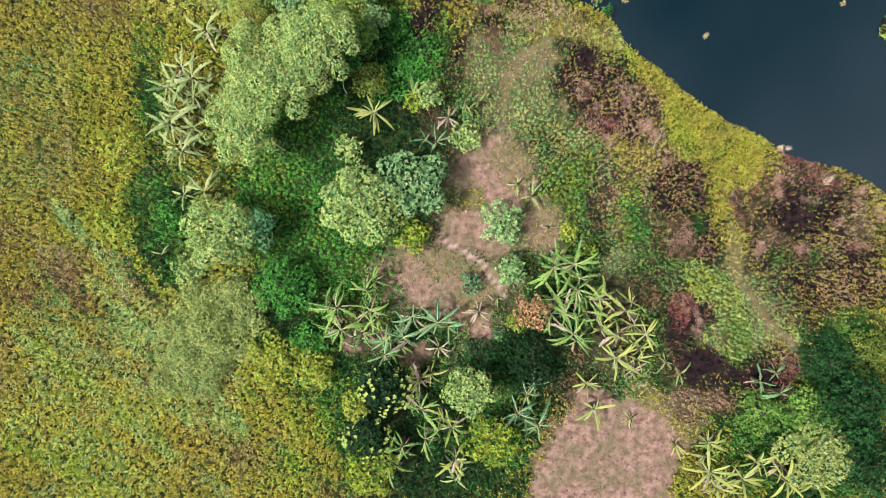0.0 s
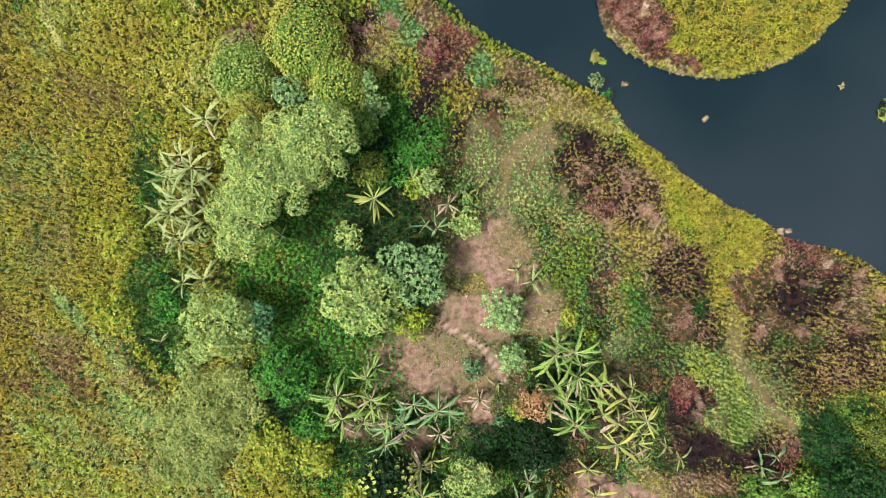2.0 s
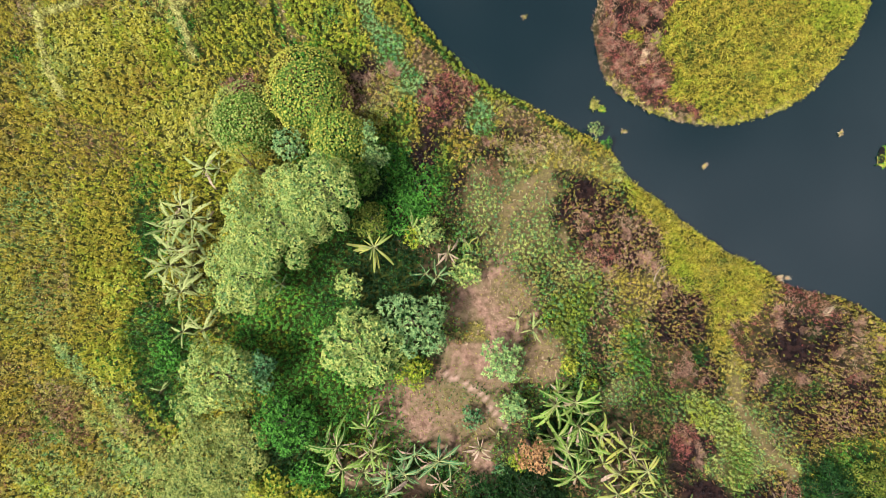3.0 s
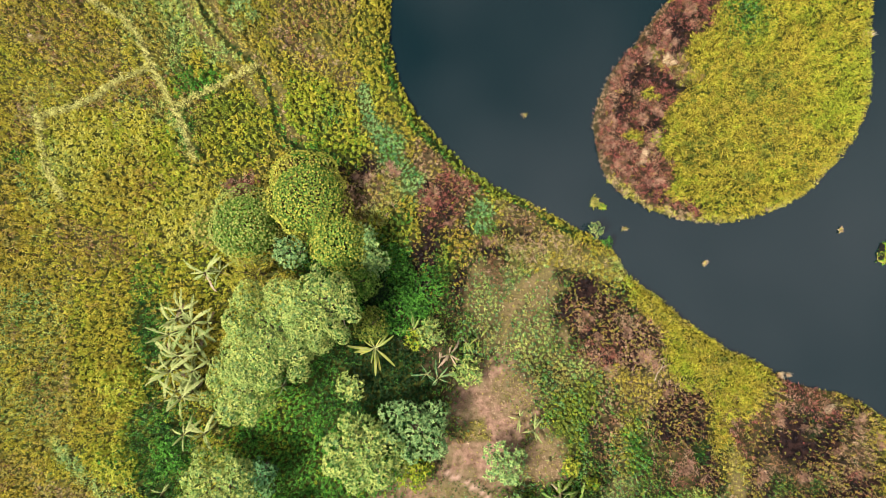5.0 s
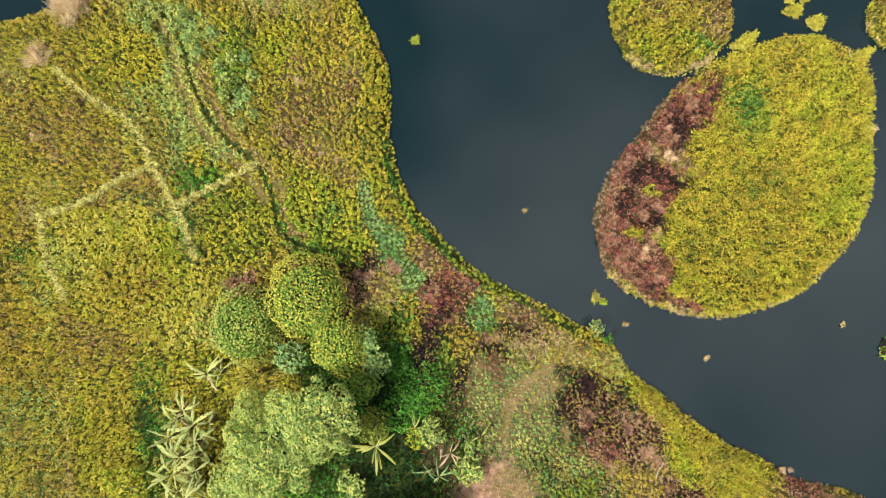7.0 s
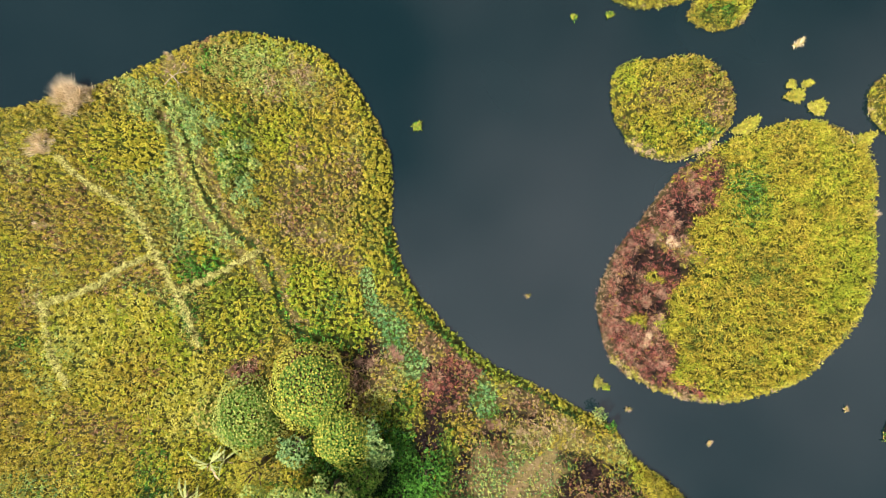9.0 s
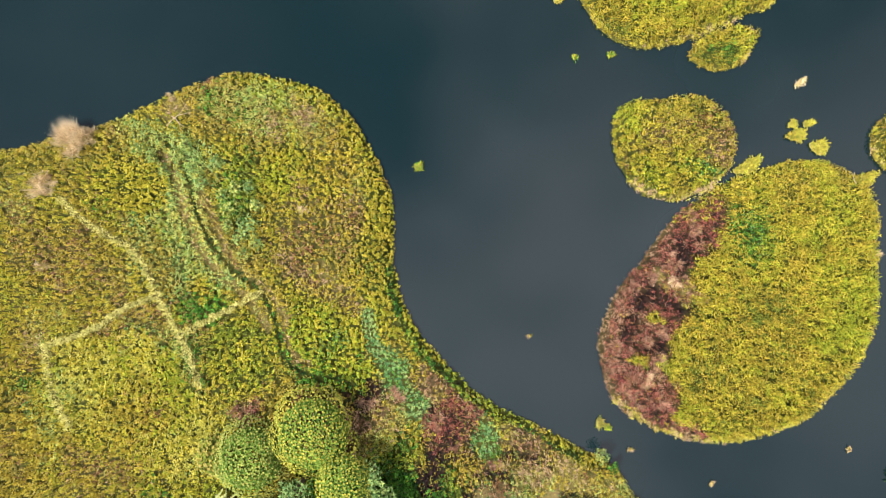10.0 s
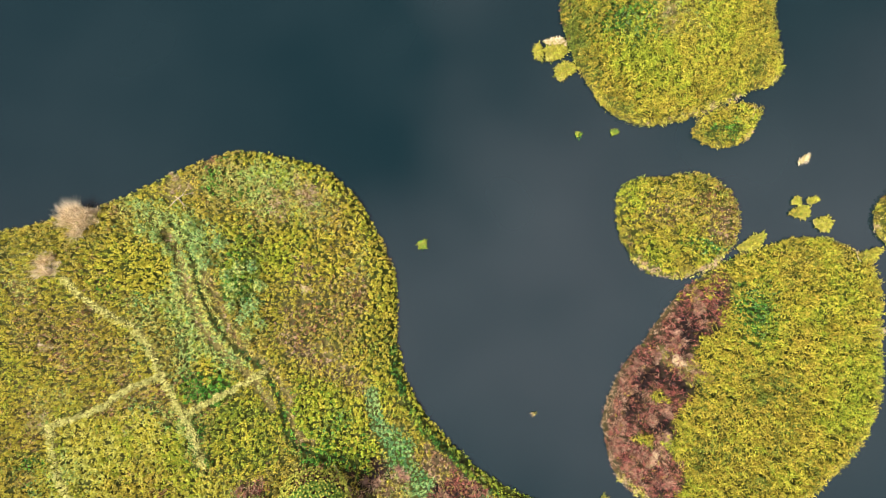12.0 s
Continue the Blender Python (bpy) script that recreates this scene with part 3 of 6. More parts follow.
patch("dun", -29.85, 34.71, 1.59, 1.99, 0, 0.8)
patch("lime", -23.25, 35.52, 1.99, 1.43, 0, 0.6)
patch("misty", -21.25, 32.52, 1.59, 2.99, 20, 0.45)
patch("misty", -19.05, 30.12, 1.19, 1.99, 20, 0.45)
patch("misty", -19.45, 28.52, 0.72, 1.59, 10, 0.4)
patch("palegrass", -22.85, 23.12, 4.78, 2.31, 8, 0.2)
patch("palegrass", -21.45, 20.72, 4.38, 2.39, 0, 0.3)
patch("misty", -22.05, 27.32, 1.67, 0.88, 15, 0.4)
patch("dun", -22.33, 24.92, 0.64, 1.03, 0, 0.7)
patch("lime", -18.17, 27.52, 0.80, 1.35, 0, 0.4)
patch("lemon", -16.65, 29.52, 0.96, 1.19, 0, 0.5)
patch("speckle", -14.65, 24.32, 2.71, 3.10, 0, 0.25)
patch("green", -17.65, 23.92, 0.40, 1.59, 0, 0.6)
patch("lime", -9.05, 25.72, 2.87, 2.63, 0, 0.3)
patch("green", -8.26, 25.52, 0.96, 1.35, 0, 0.7)
patch("lemon", -5.06, 31.12, 1.27, 5.97, 4, 0.4)
strip("tan", 0.5, [(-11.26, 33.32), (-10.66, 30.52), (-9.06, 29.12), (-5.86, 27.52)], 0.9)
patch("tan", -10.06, 34.72, 1.19, 0.88, 0, 0.8)
patch("moss", -8.66, 33.12, 1.19, 0.56, -20, 0.8)
strip("wisp", 1.15, [(-19.25, 37.52), (-18.25, 34.72), (-16.97, 32.12), (-15.05, 29.92)], 0.4)
strip("straw", 0.22, [(-17.21, 35.92), (-16.05, 33.52), (-15.38, 31.92), (-14.18, 30.32), (-12.34, 29.0), (-11.46, 27.52), (-11.05, 25.12), (-10.49, 24.08), (-9.53, 23.6)], 0.5)
strip("ditch_shade", 0.16, [(-16.97, 31.12), (-15.77, 29.92), (-14.45, 29.12)], 0.4)
strip("tealgrass", 0.5, [(-5.46, 27.32), (-5.14, 25.12), (-4.26, 23.92)], 0.35)
strip("tealgrass", 0.95, [(-4.06, 23.92), (-3.46, 22.52), (-2.58, 20.73), (-1.66, 19.53)], 0.35)
patch("pinkdry", -14.45, 20.52, 1.03, 0.64, -15, 0.6)
patch("singed", -5.66, 21.12, 1.43, 0.96, -20, 0.4)
patch("pinkdry", -3.85, 20.53, 1.03, 0.48, -20, 0.6)
# the north point
patch("wisp", -19.32, 39.23, 3.58, 1.03, -18, 0.6)
patch("wisp", -21.71, 40.45, 1.35, 0.56, -10, 0.7)
patch("wisp", -18.14, 37.43, 1.35, 1.35, 0, 0.7)
patch("straw", -18.91, 41.95, 1.43, 0.52, 20, 0.6)
patch("sage", -12.52, 41.99, 3.18, 1.51, -8, 0.5)
patch("dun", -8.93, 40.58, 2.79, 1.19, -25, 0.5)
patch("dun", -6.08, 36.57, 0.64, 2.79, -8, 0.6)
patch("speckle", -22.14, 36.26, 2.79, 1.75, 0, 0.4)
patch("lemon", -10.55, 37.39, 1.99, 2.19, 0, 0.5)
patch("lemon", -8.16, 35.78, 1.59, 1.59, 0, 0.5)
patch("moss", -13.75, 36.21, 0.96, 2.39, -10, 0.5)
patch("tan", -9.76, 35.79, 0.72, 1.19, 0, 0.8)
# the neck, in detail
patch("tan", -0.98, 22.41, 0.88, 1.43, 15, 0.5)
patch("singed", -0.06, 17.53, 1.19, 2.79, 5, 0.35)
patch("maroon", -0.26, 18.93, 1.35, 1.19, 0, 0.5)
patch("maroon", 1.94, 20.33, 1.43, 0.64, -25, 0.5)
patch("lime", 0.94, 15.33, 0.64, 1.79, 0, 0.6)
patch("gold", -2.85, 17.93, 1.59, 1.35, 0, 0.7)
patch("tealgrass", 2.86, 18.33, 1.11, 1.59, 10, 0.35)
patch("pinkdry", 3.42, 16.53, 0.80, 0.44, 0, 0.5)
patch("tan", 5.74, 18.53, 1.75, 1.11, -25, 0.5)
patch("singed", 7.14, 15.73, 1.83, 0.80, -12, 0.4)
patch("reed_gold", 3.14, 15.65, 0.88, 0.44, 0, 0.6)
patch("mist_scrub", 3.42, 12.73, 1.67, 2.39, 0, 0.4)
patch("pinkdry", 3.02, 14.33, 0.52, 0.72, 0, 0.7)
patch("mist_scrub", 6.54, 11.53, 1.75, 1.59, 0, 0.4)
strip("tanpath", 0.32, [(10.34, 15.53), (8.54, 14.81), (6.74, 13.61), (5.54, 12.41), (4.75, 11.13), (4.46, 9.53)], 0.7)
patch("tanpath", 6.86, 12.93, 0.48, 1.35, -20, 0.8)
patch("olivearch", 10.34, 15.21, 2.07, 1.03, -15, 0.5)
# scorched bank, in detail
patch("singed", 10.34, 11.77, 1.91, 2.79, 12, 0.3)
patch("charred", 9.32, 13.37, 0.80, 1.27, 0, 0.6)
patch("charred", 9.84, 10.16, 0.96, 0.56, 0, 0.6)
patch("charred", 13.78, 9.2, 1.19, 0.64, -10, 0.6)
patch("pinkdry", 10.75, 11.57, 1.03, 0.56, -10, 0.5)
patch("pinkdry", 13.76, 10.92, 1.27, 0.52, -10, 0.5)
patch("pinkdry", 14.98, 8.81, 0.64, 1.11, 20, 0.7)
patch("maroon", 11.78, 8.57, 1.35, 0.64, -15, 0.6)
patch("bankreed", 19.81, 7.45, 3.58, 2.07, -42, 0.25)
patch("bankreed", 20.44, 4.64, 1.59, 2.23, 0, 0.3)
patch("tan", 13.43, 3.78, 1.75, 2.79, 20, 0.6)
patch("mauve", 12.22, 3.96, 1.11, 1.59, 0, 0.6)
patch("green", 14.04, 2.78, 0.56, 1.67, 0, 0.7)
patch("singed", 17.24, 4.01, 2.15, 2.39, 10, 0.3)
patch("pinkdry", 17.27, 0.8, 1.99, 0.56, -35, 0.5)
patch("charred", 17.07, 0.6, 1.35, 0.40, -40, 0.6)
patch("pinkdry", 26.25, 5.9, 2.39, 0.60, -10, 0.5)
patch("pinkdry", 24.45, 4.68, 1.43, 0.88, 10, 0.7)
patch("pinkdry", 27.86, 4.71, 0.96, 0.80, 0, 0.7)
patch("pinkdry", 22.65, 4.26, 0.64, 1.59, 10, 0.7)
patch("tan", 23.89, 0.67, 1.99, 1.43, -15, 0.7)
patch("tan", 27.52, -0.91, 1.99, 1.19, 10, 0.8)
patch("charred", 29.54, -2.09, 1.35, 1.75, 0, 0.7)
patch("charred", 25.08, 2.68, 0.96, 1.59, 0, 0.8)
patch("tan", 30.3, 1.93, 1.19, 1.59, 0, 0.8)
strip("olivearch", 0.5, [(21.27, 2.25), (21.29, -0.16), (21.52, -2.97), (22.94, -4.96), (25.16, -6.55)], 0.6)
patch("sage", 20.12, -3.38, 1.03, 2.39, 32, 0.35)
patch("sage", 21.15, -6.18, 1.83, 1.51, 0, 0.5)
strip("moss", 0.24, [(-3.86, 30.32), (-3.46, 27.72), (-2.58, 25.84), (-0.86, 23.73), (1.94, 21.73), (3.34, 20.65), (5.94, 19.33)], 0.5)
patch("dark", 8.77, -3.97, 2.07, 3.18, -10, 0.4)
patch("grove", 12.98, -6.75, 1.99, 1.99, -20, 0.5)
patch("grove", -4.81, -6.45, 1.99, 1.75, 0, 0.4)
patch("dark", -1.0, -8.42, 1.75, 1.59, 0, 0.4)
# islands
patch("reed", 21.99, 27.93, 10.71, 11.90)
patch("green", 21.62, 32.68, 1.35, 1.98, 30, 0.7)
strip("maroon", 1.82, [(18.46, 34.88), (16.67, 32.31), (15.07, 29.94)], 0.15)
strip("maroon", 2.46, [(14.86, 28.75), (14.06, 26.38), (13.06, 24.01)], 0.15)
strip("maroon", 2.30, [(13.06, 24.01), (13.64, 21.43)], 0.12)
patch("charred", 14.07, 28.16, 1.59, 1.03, 20, 0.6)
patch("charred", 12.87, 26.19, 1.03, 0.87, 0, 0.6)
patch("charred", 17.06, 31.52, 1.27, 0.95, 40, 0.6)
patch("charred", 16.44, 27.76, 1.03, 0.56, 0, 0.6)
patch("charred", 15.63, 24.39, 1.03, 0.63, 0, 0.6)
patch("straw", 14.87, 29.35, 0.87, 0.59, 0, 0.8)
patch("straw", 16.85, 28.74, 0.71, 0.52, 0, 0.8)
patch("reed_gold", 14.85, 26.50, 0.59, 0.40)
patch("reed_gold", 13.65, 23.89, 0.71, 0.44)
strip("maroon", 0.90, [(16.36, 33.91), (13.95, 30.94), (11.95, 28.36), (11.01, 25.19), (11.00, 23.20), (12.11, 21.00), (14.48, 19.12), (17.66, 18.19)])
strip("pinkdry", 0.30, [(16.36, 33.91), (13.95, 30.94), (11.95, 28.36), (11.01, 25.19), (11.00, 23.20), (12.11, 21.00), (14.48, 19.12), (17.66, 18.19)])
patch("reed_gold", 16.18, 38.64, 4.96, 4.16)
patch("tan", 14.81, 39.84, 1.43, 1.03, 0, 0.9)
patch("tan", 17.20, 41.00, 0.95, 0.79, 0, 0.9)
patch("tan", 18.96, 38.81, 0.79, 1.35, 0, 0.9)
patch("green", 18.74, 37.23, 1.03, 0.56, 0, 0.9)
patch("reed", 15.92, 52.31, 9.12, 11.11)
patch("dun", 15.73, 53.90, 1.78, 1.19, 0, 0.8)
patch("green", 12.76, 53.13, 1.59, 1.59, 0, 0.8)
patch("reed", 19.82, 45.85, 2.97, 2.18)
patch("reed_gold", 21.01, 46.72, 1.19, 0.99, 0, 0.8)
patch("reed_gold", 32.42, 39.09, 2.97, 2.97)

# mixed dry herbs beside the round trees
patch("dun", -4.34, 19.21, 1.51, 1.76, 0, 0.7)
patch("moss", -3.07, 17.2, 1.13, 1.13, 0, 0.7)
patch("tan", -5.1, 19.71, 1.00, 0.75, 0, 0.7)
patch("weeds", -28.86, 7.56, 2.39, 4.38, 0, 0.9)
# dry plumes and dark herbs on the scorched bank
patch("pinkdry", 21.19, 3.1, 0.63, 1.73, 20, 0.7)
patch("pinkdry", 24.96, 6.47, 1.44, 0.46, -25, 0.7)
patch("pinkdry", 27.29, 4.88, 1.44, 0.75, -20, 0.7)
patch("tan", 24.11, 0.21, 1.73, 0.69, 10, 0.7)
patch("mauve", 12.18, 3.36, 0.75, 1.73, -15, 0.7)
patch("pinkdry", 16.7, 0.18, 0.87, 1.33, 30, 0.7)
patch("straw", 16.38, 6.58, 0.75, 0.40, -30, 0.7)
patch("dark", 18.29, 1.64, 0.58, 0.75, 0, 0.7)
patch("dark", 26.71, 3.13, 0.58, 0.40, 0, 0.7)
# the corner by the small charred hollow
patch("singed_thick", 26.61, -2.92, 3.75, 2.16, 0, 0.5)
patch("scrub", 25.43, -0.89, 1.73, 0.87, 0, 0.5)
patch("mist_scrub", 21.67, -5.02, 2.60, 3.17, -20, 0.5)
patch("scrub", 16.41, -3.31, 1.73, 2.02, 0, 0.5)
patch("singed", 23.74, -8.21, 2.60, 1.30, 0, 0.5)
patch("tan", 18.52, -10.89, 2.31, 0.87, -10, 0.5)
patch("scrub", 23.19, -10.85, 1.73, 1.15, 0, 0.5)
strip("palefoot", 0.95, [(18.58, -2.27), (20.05, -2.99), (21.08, -4.44), (21.54, -6.19), (21.26, -7.5)], 0.35)
strip("tanpath", 0.36, [(21.19, -0.35), (21.5, -2.1), (22.39, -3.84), (23.72, -5.58), (25.19, -7.03)], 0.7)
patch("charred", 17.88, -5.05, 1.27, 1.90, 10, 0.4)
patch("maroon", 17.58, -4.62, 0.81, 1.27, 0, 0.4)
patch("charred", 19.37, -8.11, 1.73, 0.92, -25, 0.4)
patch("charred", 22.44, -8.81, 1.27, 0.75, 0, 0.4)
patch("maroon", 25.06, -8.49, 0.75, 0.75, 0, 0.4)
# wind-laid pale streaks in the meadow
strip("wisp", 0.4, [(-27.07, 2.6), (-21.79, -3.39), (-14.49, -9.35)], 0.95)
strip("wisp", 0.35, [(-25.01, -2.61), (-19.34, -7.39), (-13.65, -12.96)], 0.95)
strip("sage", 0.45, [(-29.8, -6.68), (-24.13, -10.65), (-18.46, -15.42)], 0.95)
strip("sage", 0.3, [(-30.53, -14.33), (-25.69, -16.3), (-21.65, -17.87)], 0.95)
strip("palegrass", 0.35, [(-22.63, 0.22), (-18.56, -4.16), (-14.92, -6.54)], 0.95)
strip("sage", 0.25, [(-25.78, -6.64), (-21.73, -9.42), (-16.87, -13.4)], 0.95)
strip("lemon", 0.8, [(-12.89, -8.93), (-10.44, -12.13), (-7.59, -16.12)], 0.95)
strip("sage", 0.25, [(-28.64, -1.84), (-25.79, -5.04), (-22.56, -6.61)], 0.95)
# the west of the peninsula, golden and rusty
patch("rustgold", -26.94, 31.91, 3.58, 3.02, -20, 0.9)
patch("rustgold", -22.15, 27.88, 3.18, 1.91, -15, 0.9)
patch("rustgold", -30.17, 25.91, 1.11, 3.18, 0, 0.9)
patch("rustgold", -24.61, 16.28, 3.18, 2.39, 0, 0.9)
patch("gold", -30.21, 17.11, 1.43, 3.98, 0, 0.9)
patch("gold", -22.19, 20.28, 2.39, 1.91, 0, 0.9)
patch("rustgold", -9.32, 33.83, 2.39, 1.75, 30, 0.9)
patch("gold", -7.3, 37.83, 2.07, 1.91, 0, 0.9)
patch("palegrass", -24.57, 23.89, 2.87, 1.27, 15, 0.9)
strip("worn", 0.30, [(-19.86, 38.68), (-18.75, 36.27), (-18.28, 34.27), (-17.17, 31.62), (-15.42, 29.69), (-13.67, 28.25), (-12.55, 26.24)], 0.6)
# the step's shade along the track, laid down as dark plants
strip("ditch_shade", 0.17, [(-19.3, 39.32), (-17.95, 36.67), (-17.48, 34.67), (-16.37, 32.26), (-14.78, 30.41), (-12.86, 28.88), (-11.91, 26.64), (-11.44, 24.39), (-10.01, 22.95), (-7.77, 22.62), (-6.17, 22.29)], 0.25)
patch("moss", 19.7, 45.6, 0.95, 0.6, 0, 0.9)
# ridges between the plots
strip("ridge", 0.19, [(-26.85, 35.51), (-25.45, 34.12), (-23.45, 32.8), (-21.85, 32.0), (-20.97, 30.72), (-20.25, 28.92), (-19.45, 27.52), (-18.45, 25.72), (-17.85, 24.32), (-17.25, 22.32)], 0.25)
strip("ridge", 0.19, [(-28.05, 25.2), (-25.45, 25.92), (-22.85, 27.52), (-19.93, 28.84)], 0.25)
strip("ridge", 0.19, [(-28.05, 25.2), (-27.85, 23.12), (-27.25, 21.52), (-26.25, 19.52)], 0.25)
strip("ridge", 0.19, [(-18.45, 25.84), (-16.25, 27.12), (-13.85, 28.24), (-12.86, 28.84)], 0.35)
# the arch of worn ground on the neck
patch("olivearch", 8.51, 16.32, 2.02, 0.98, -10, 0.6)
patch("dun", 5.89, 15.73, 1.73, 1.15, 0, 0.6)
patch("gold", 1.52, 16.02, 0.75, 1.44, 20, 0.6)
patch("moss", 0.65, 14.56, 0.87, 1.44, 10, 0.6)
patch("singed", 1.81, 13.39, 0.75, 0.87, 20, 0.6)
patch("singed", 3.56, 15.73, 0.98, 0.46, -20, 0.6)
patch("mist_scrub", 3.27, 12.52, 0.98, 1.73, 0, 0.6)
patch("scrub", 7.64, 6.99, 1.73, 1.44, 0, 0.6)
patch("olivearch", 11.71, 14.28, 0.69, 1.44, 25, 0.6)
patch("singed", 10.55, 13.4, 1.85, 1.44, -30, 0.6)
patch("singed", 12.0, 11.07, 1.73, 1.73, 0, 0.6)
patch("singed", 14.04, 9.32, 1.33, 1.44, 0, 0.6)
patch("pinkdry", 12.88, 10.49, 0.87, 0.46, -10, 0.6)
patch("pinkdry", 10.55, 10.92, 0.58, 0.46, 0, 0.6)
patch("charred", 10.26, 13.69, 0.98, 0.63, -10, 0.6)
patch("straw", 15.64, 6.7, 0.98, 0.40, -10, 0.6)
patch("singed", 16.08, 5.97, 0.87, 0.69, 0, 0.6)
patch("tanpath", 8.8, 10.05, 0.35, 1.04, 10, 0.6)
patch("tanpath", 7.64, 13.11, 0.75, 0.46, 30, 0.6)
strip("olivearch", 0.5, [(6.76, 14.56), (7.92, 15.29), (9.53, 15.5), (10.84, 15.09), (11.86, 14.13)], 0.6)
strip("tanpath", 0.26, [(4.43, 11.21), (4.87, 12.38), (5.6, 13.25), (6.53, 13.98), (7.63, 14.51)], 0.6)
patch("tanpath", 2.83, 14.21, 0.35, 0.46, 0, 0.6)
patch("tanpath", 1.99, 12.23, 0.29, 0.52, 0, 0.6)
patch("tanpath", 3.56, 16.55, 0.52, 0.29, 0, 0.6)
# reddish bare earth between the banana plants
patch("redsoil", -3.63, -6.05, 0.81, 0.68, 0, 0.3)
patch("redsoil", -1.48, -8.06, 1.05, 0.93, 0, 0.3)
patch("redsoil", -6.47, -7.38, 0.62, 0.50, 0, 0.3)
# dark green fringe at the foot of the bank
strip("fringe", 0.22, [(-3.87, 29.04), (-3.23, 27.67), (-2.79, 26.19), (-1.98, 24.74), (-1.18, 23.94), (-0.1, 23.02), (1.27, 21.45), (2.19, 20.93)], 0.5)
strip("fringe", 0.10, [(2.19, 20.93), (3.03, 20.17), (4.76, 19.61), (6.16, 18.97), (8.17, 17.68), (9.46, 17.12)], 0.9)

# pale reeds leaning out over the islands' southern rims, sunlight put into their colour
for island in ISLANDS.values():
    middle = sum(p[1] for p in island) / len(island)
    for p, q in zip(island, island[1:] + island[:1]):
        if min(p[1], q[1]) < middle and abs(p[1] - q[1]) < 1.5 * abs(p[0] - q[0]):
            strip("rim", 0.26, [p, q], 0.5)


def cover_at(x, y, loose):
    """The index of the cover at each place. loose: random numbers that scatter the borders."""
    wx = x + 1.9 * (layered(x, y, 2.6, 21) - 0.5) + 0.5 * (lattice(x, y, 0.6, 24) - 0.5)
    wy = y + 1.9 * (layered(x, y, 2.6, 31) - 0.5) + 0.5 * (lattice(x, y, 0.6, 34) - 0.5)
    out = np.full(x.shape, KINDS.index("weeds"))
    for item in PATCHES:
        if len(item) == 4:
            k, points, half, soft = item
            px, py = np.array(points, float).T
            near = np.flatnonzero((x > px.min() - 3) & (x < px.max() + 3) & (y > py.min() - 3) & (y < py.max() + 3))
            r = np.full(near.shape, 1e9)
            loose_by = 1.0 if half > 1.2 else 0.2
            qx, qy = x[near] + loose_by * (wx[near] - x[near]), y[near] + loose_by * (wy[near] - y[near])
            for ax, ay, bx, by in zip(px, py, px[1:], py[1:]):
                s = np.clip(((qx - ax) * (bx - ax) + (qy - ay) * (by - ay)) / ((bx - ax) ** 2 + (by - ay) ** 2), 0, 1)
                r = np.minimum(r, np.hypot(qx - ax - s * (bx - ax), qy - ay - s * (by - ay)) / half)
        else:
            k, cx, cy, rx, ry, turn, soft, square = item
            reach = 1.4 * max(rx, ry) + 2
            near = np.flatnonzero((abs(x - cx) < reach) & (abs(y - cy) < reach))
            dx, dy = wx[near] - cx, wy[near] - cy
            u, v = (dx * math.cos(turn) + dy * math.sin(turn)) / rx, (dy * math.cos(turn) - dx * math.sin(turn)) / ry
            r = (abs(u) ** square + abs(v) ** square) ** (1 / square)
        out[near[r < 1 + soft * (loose[near] * 2 - 1)]] = k
    return out


# ---- ground and water ----
def build_ground():
    far = [70, 110, 180, 320, 600, 1200, 3000]
    xs = np.concatenate(([-f for f in far[::-1]], gx, far))
    ys = np.concatenate(([-f for f in far[::-1]], gy, [f + 30 for f in far]))
    X, Y = np.meshgrid(xs, ys, indexing="ij")
    core = (X >= GX0 - 0.01) & (X <= GX1 + 0.01) & (Y >= GY0 - 0.01) & (Y <= GY1 + 0.01)
    Z = np.zeros(X.shape)
    Z[core] = GROUND.reshape(-1)
    d = np.maximum(inside_by(SHORES[0], X[~core], Y[~core]), np.maximum(X[~core] - 150, Y[~core] - 170))
    Z[~core] = rise(d, X[~core], Y[~core])
    nx, ny = X.shape
    idx = np.arange(nx * ny).reshape(nx, ny)
    faces = np.stack((idx[:-1, :-1], idx[1:, :-1], idx[1:, 1:], idx[:-1, 1:]), -1).reshape(-1, 4)
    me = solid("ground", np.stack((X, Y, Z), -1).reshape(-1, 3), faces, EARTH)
    x, y = X.reshape(-1), Y.reshape(-1)
    soils = np.array([(*COVER[k][0], 0.0)[:4] for k in KINDS])
    mix = np.zeros((len(x), 4))
    for seed in (1, 2, 3):
        loose = np.random.default_rng(seed).random(len(x))
        mix += soils[cover_at(x, y, loose)] / 3
    layer = me.attributes.new("soil", "FLOAT_COLOR", "POINT")
    layer.data.foreach_set("color", mix.astype(np.float32).reshape(-1))
    me.polygons.foreach_set("use_smooth", np.ones(len(faces), bool))
    tagged(new("ground", me), "overgrown earth with bare tan and charred patches beside the lake", "ground", kind="structure")
    w = [-3000, -300, -60, 0, 60, 300, 3000]
    V = [(a, b + 20, 0.0) for a in w for b in w]
    F = [(i * 7 + j, i * 7 + 7 + j, i * 7 + 8 + j, i * 7 + 1 + j) for i in range(6) for j in range(6)]
    tagged(new("water", solid("water", V, F, WATER)), "dark still slate-grey lake water between the islands", "water", kind="structure")


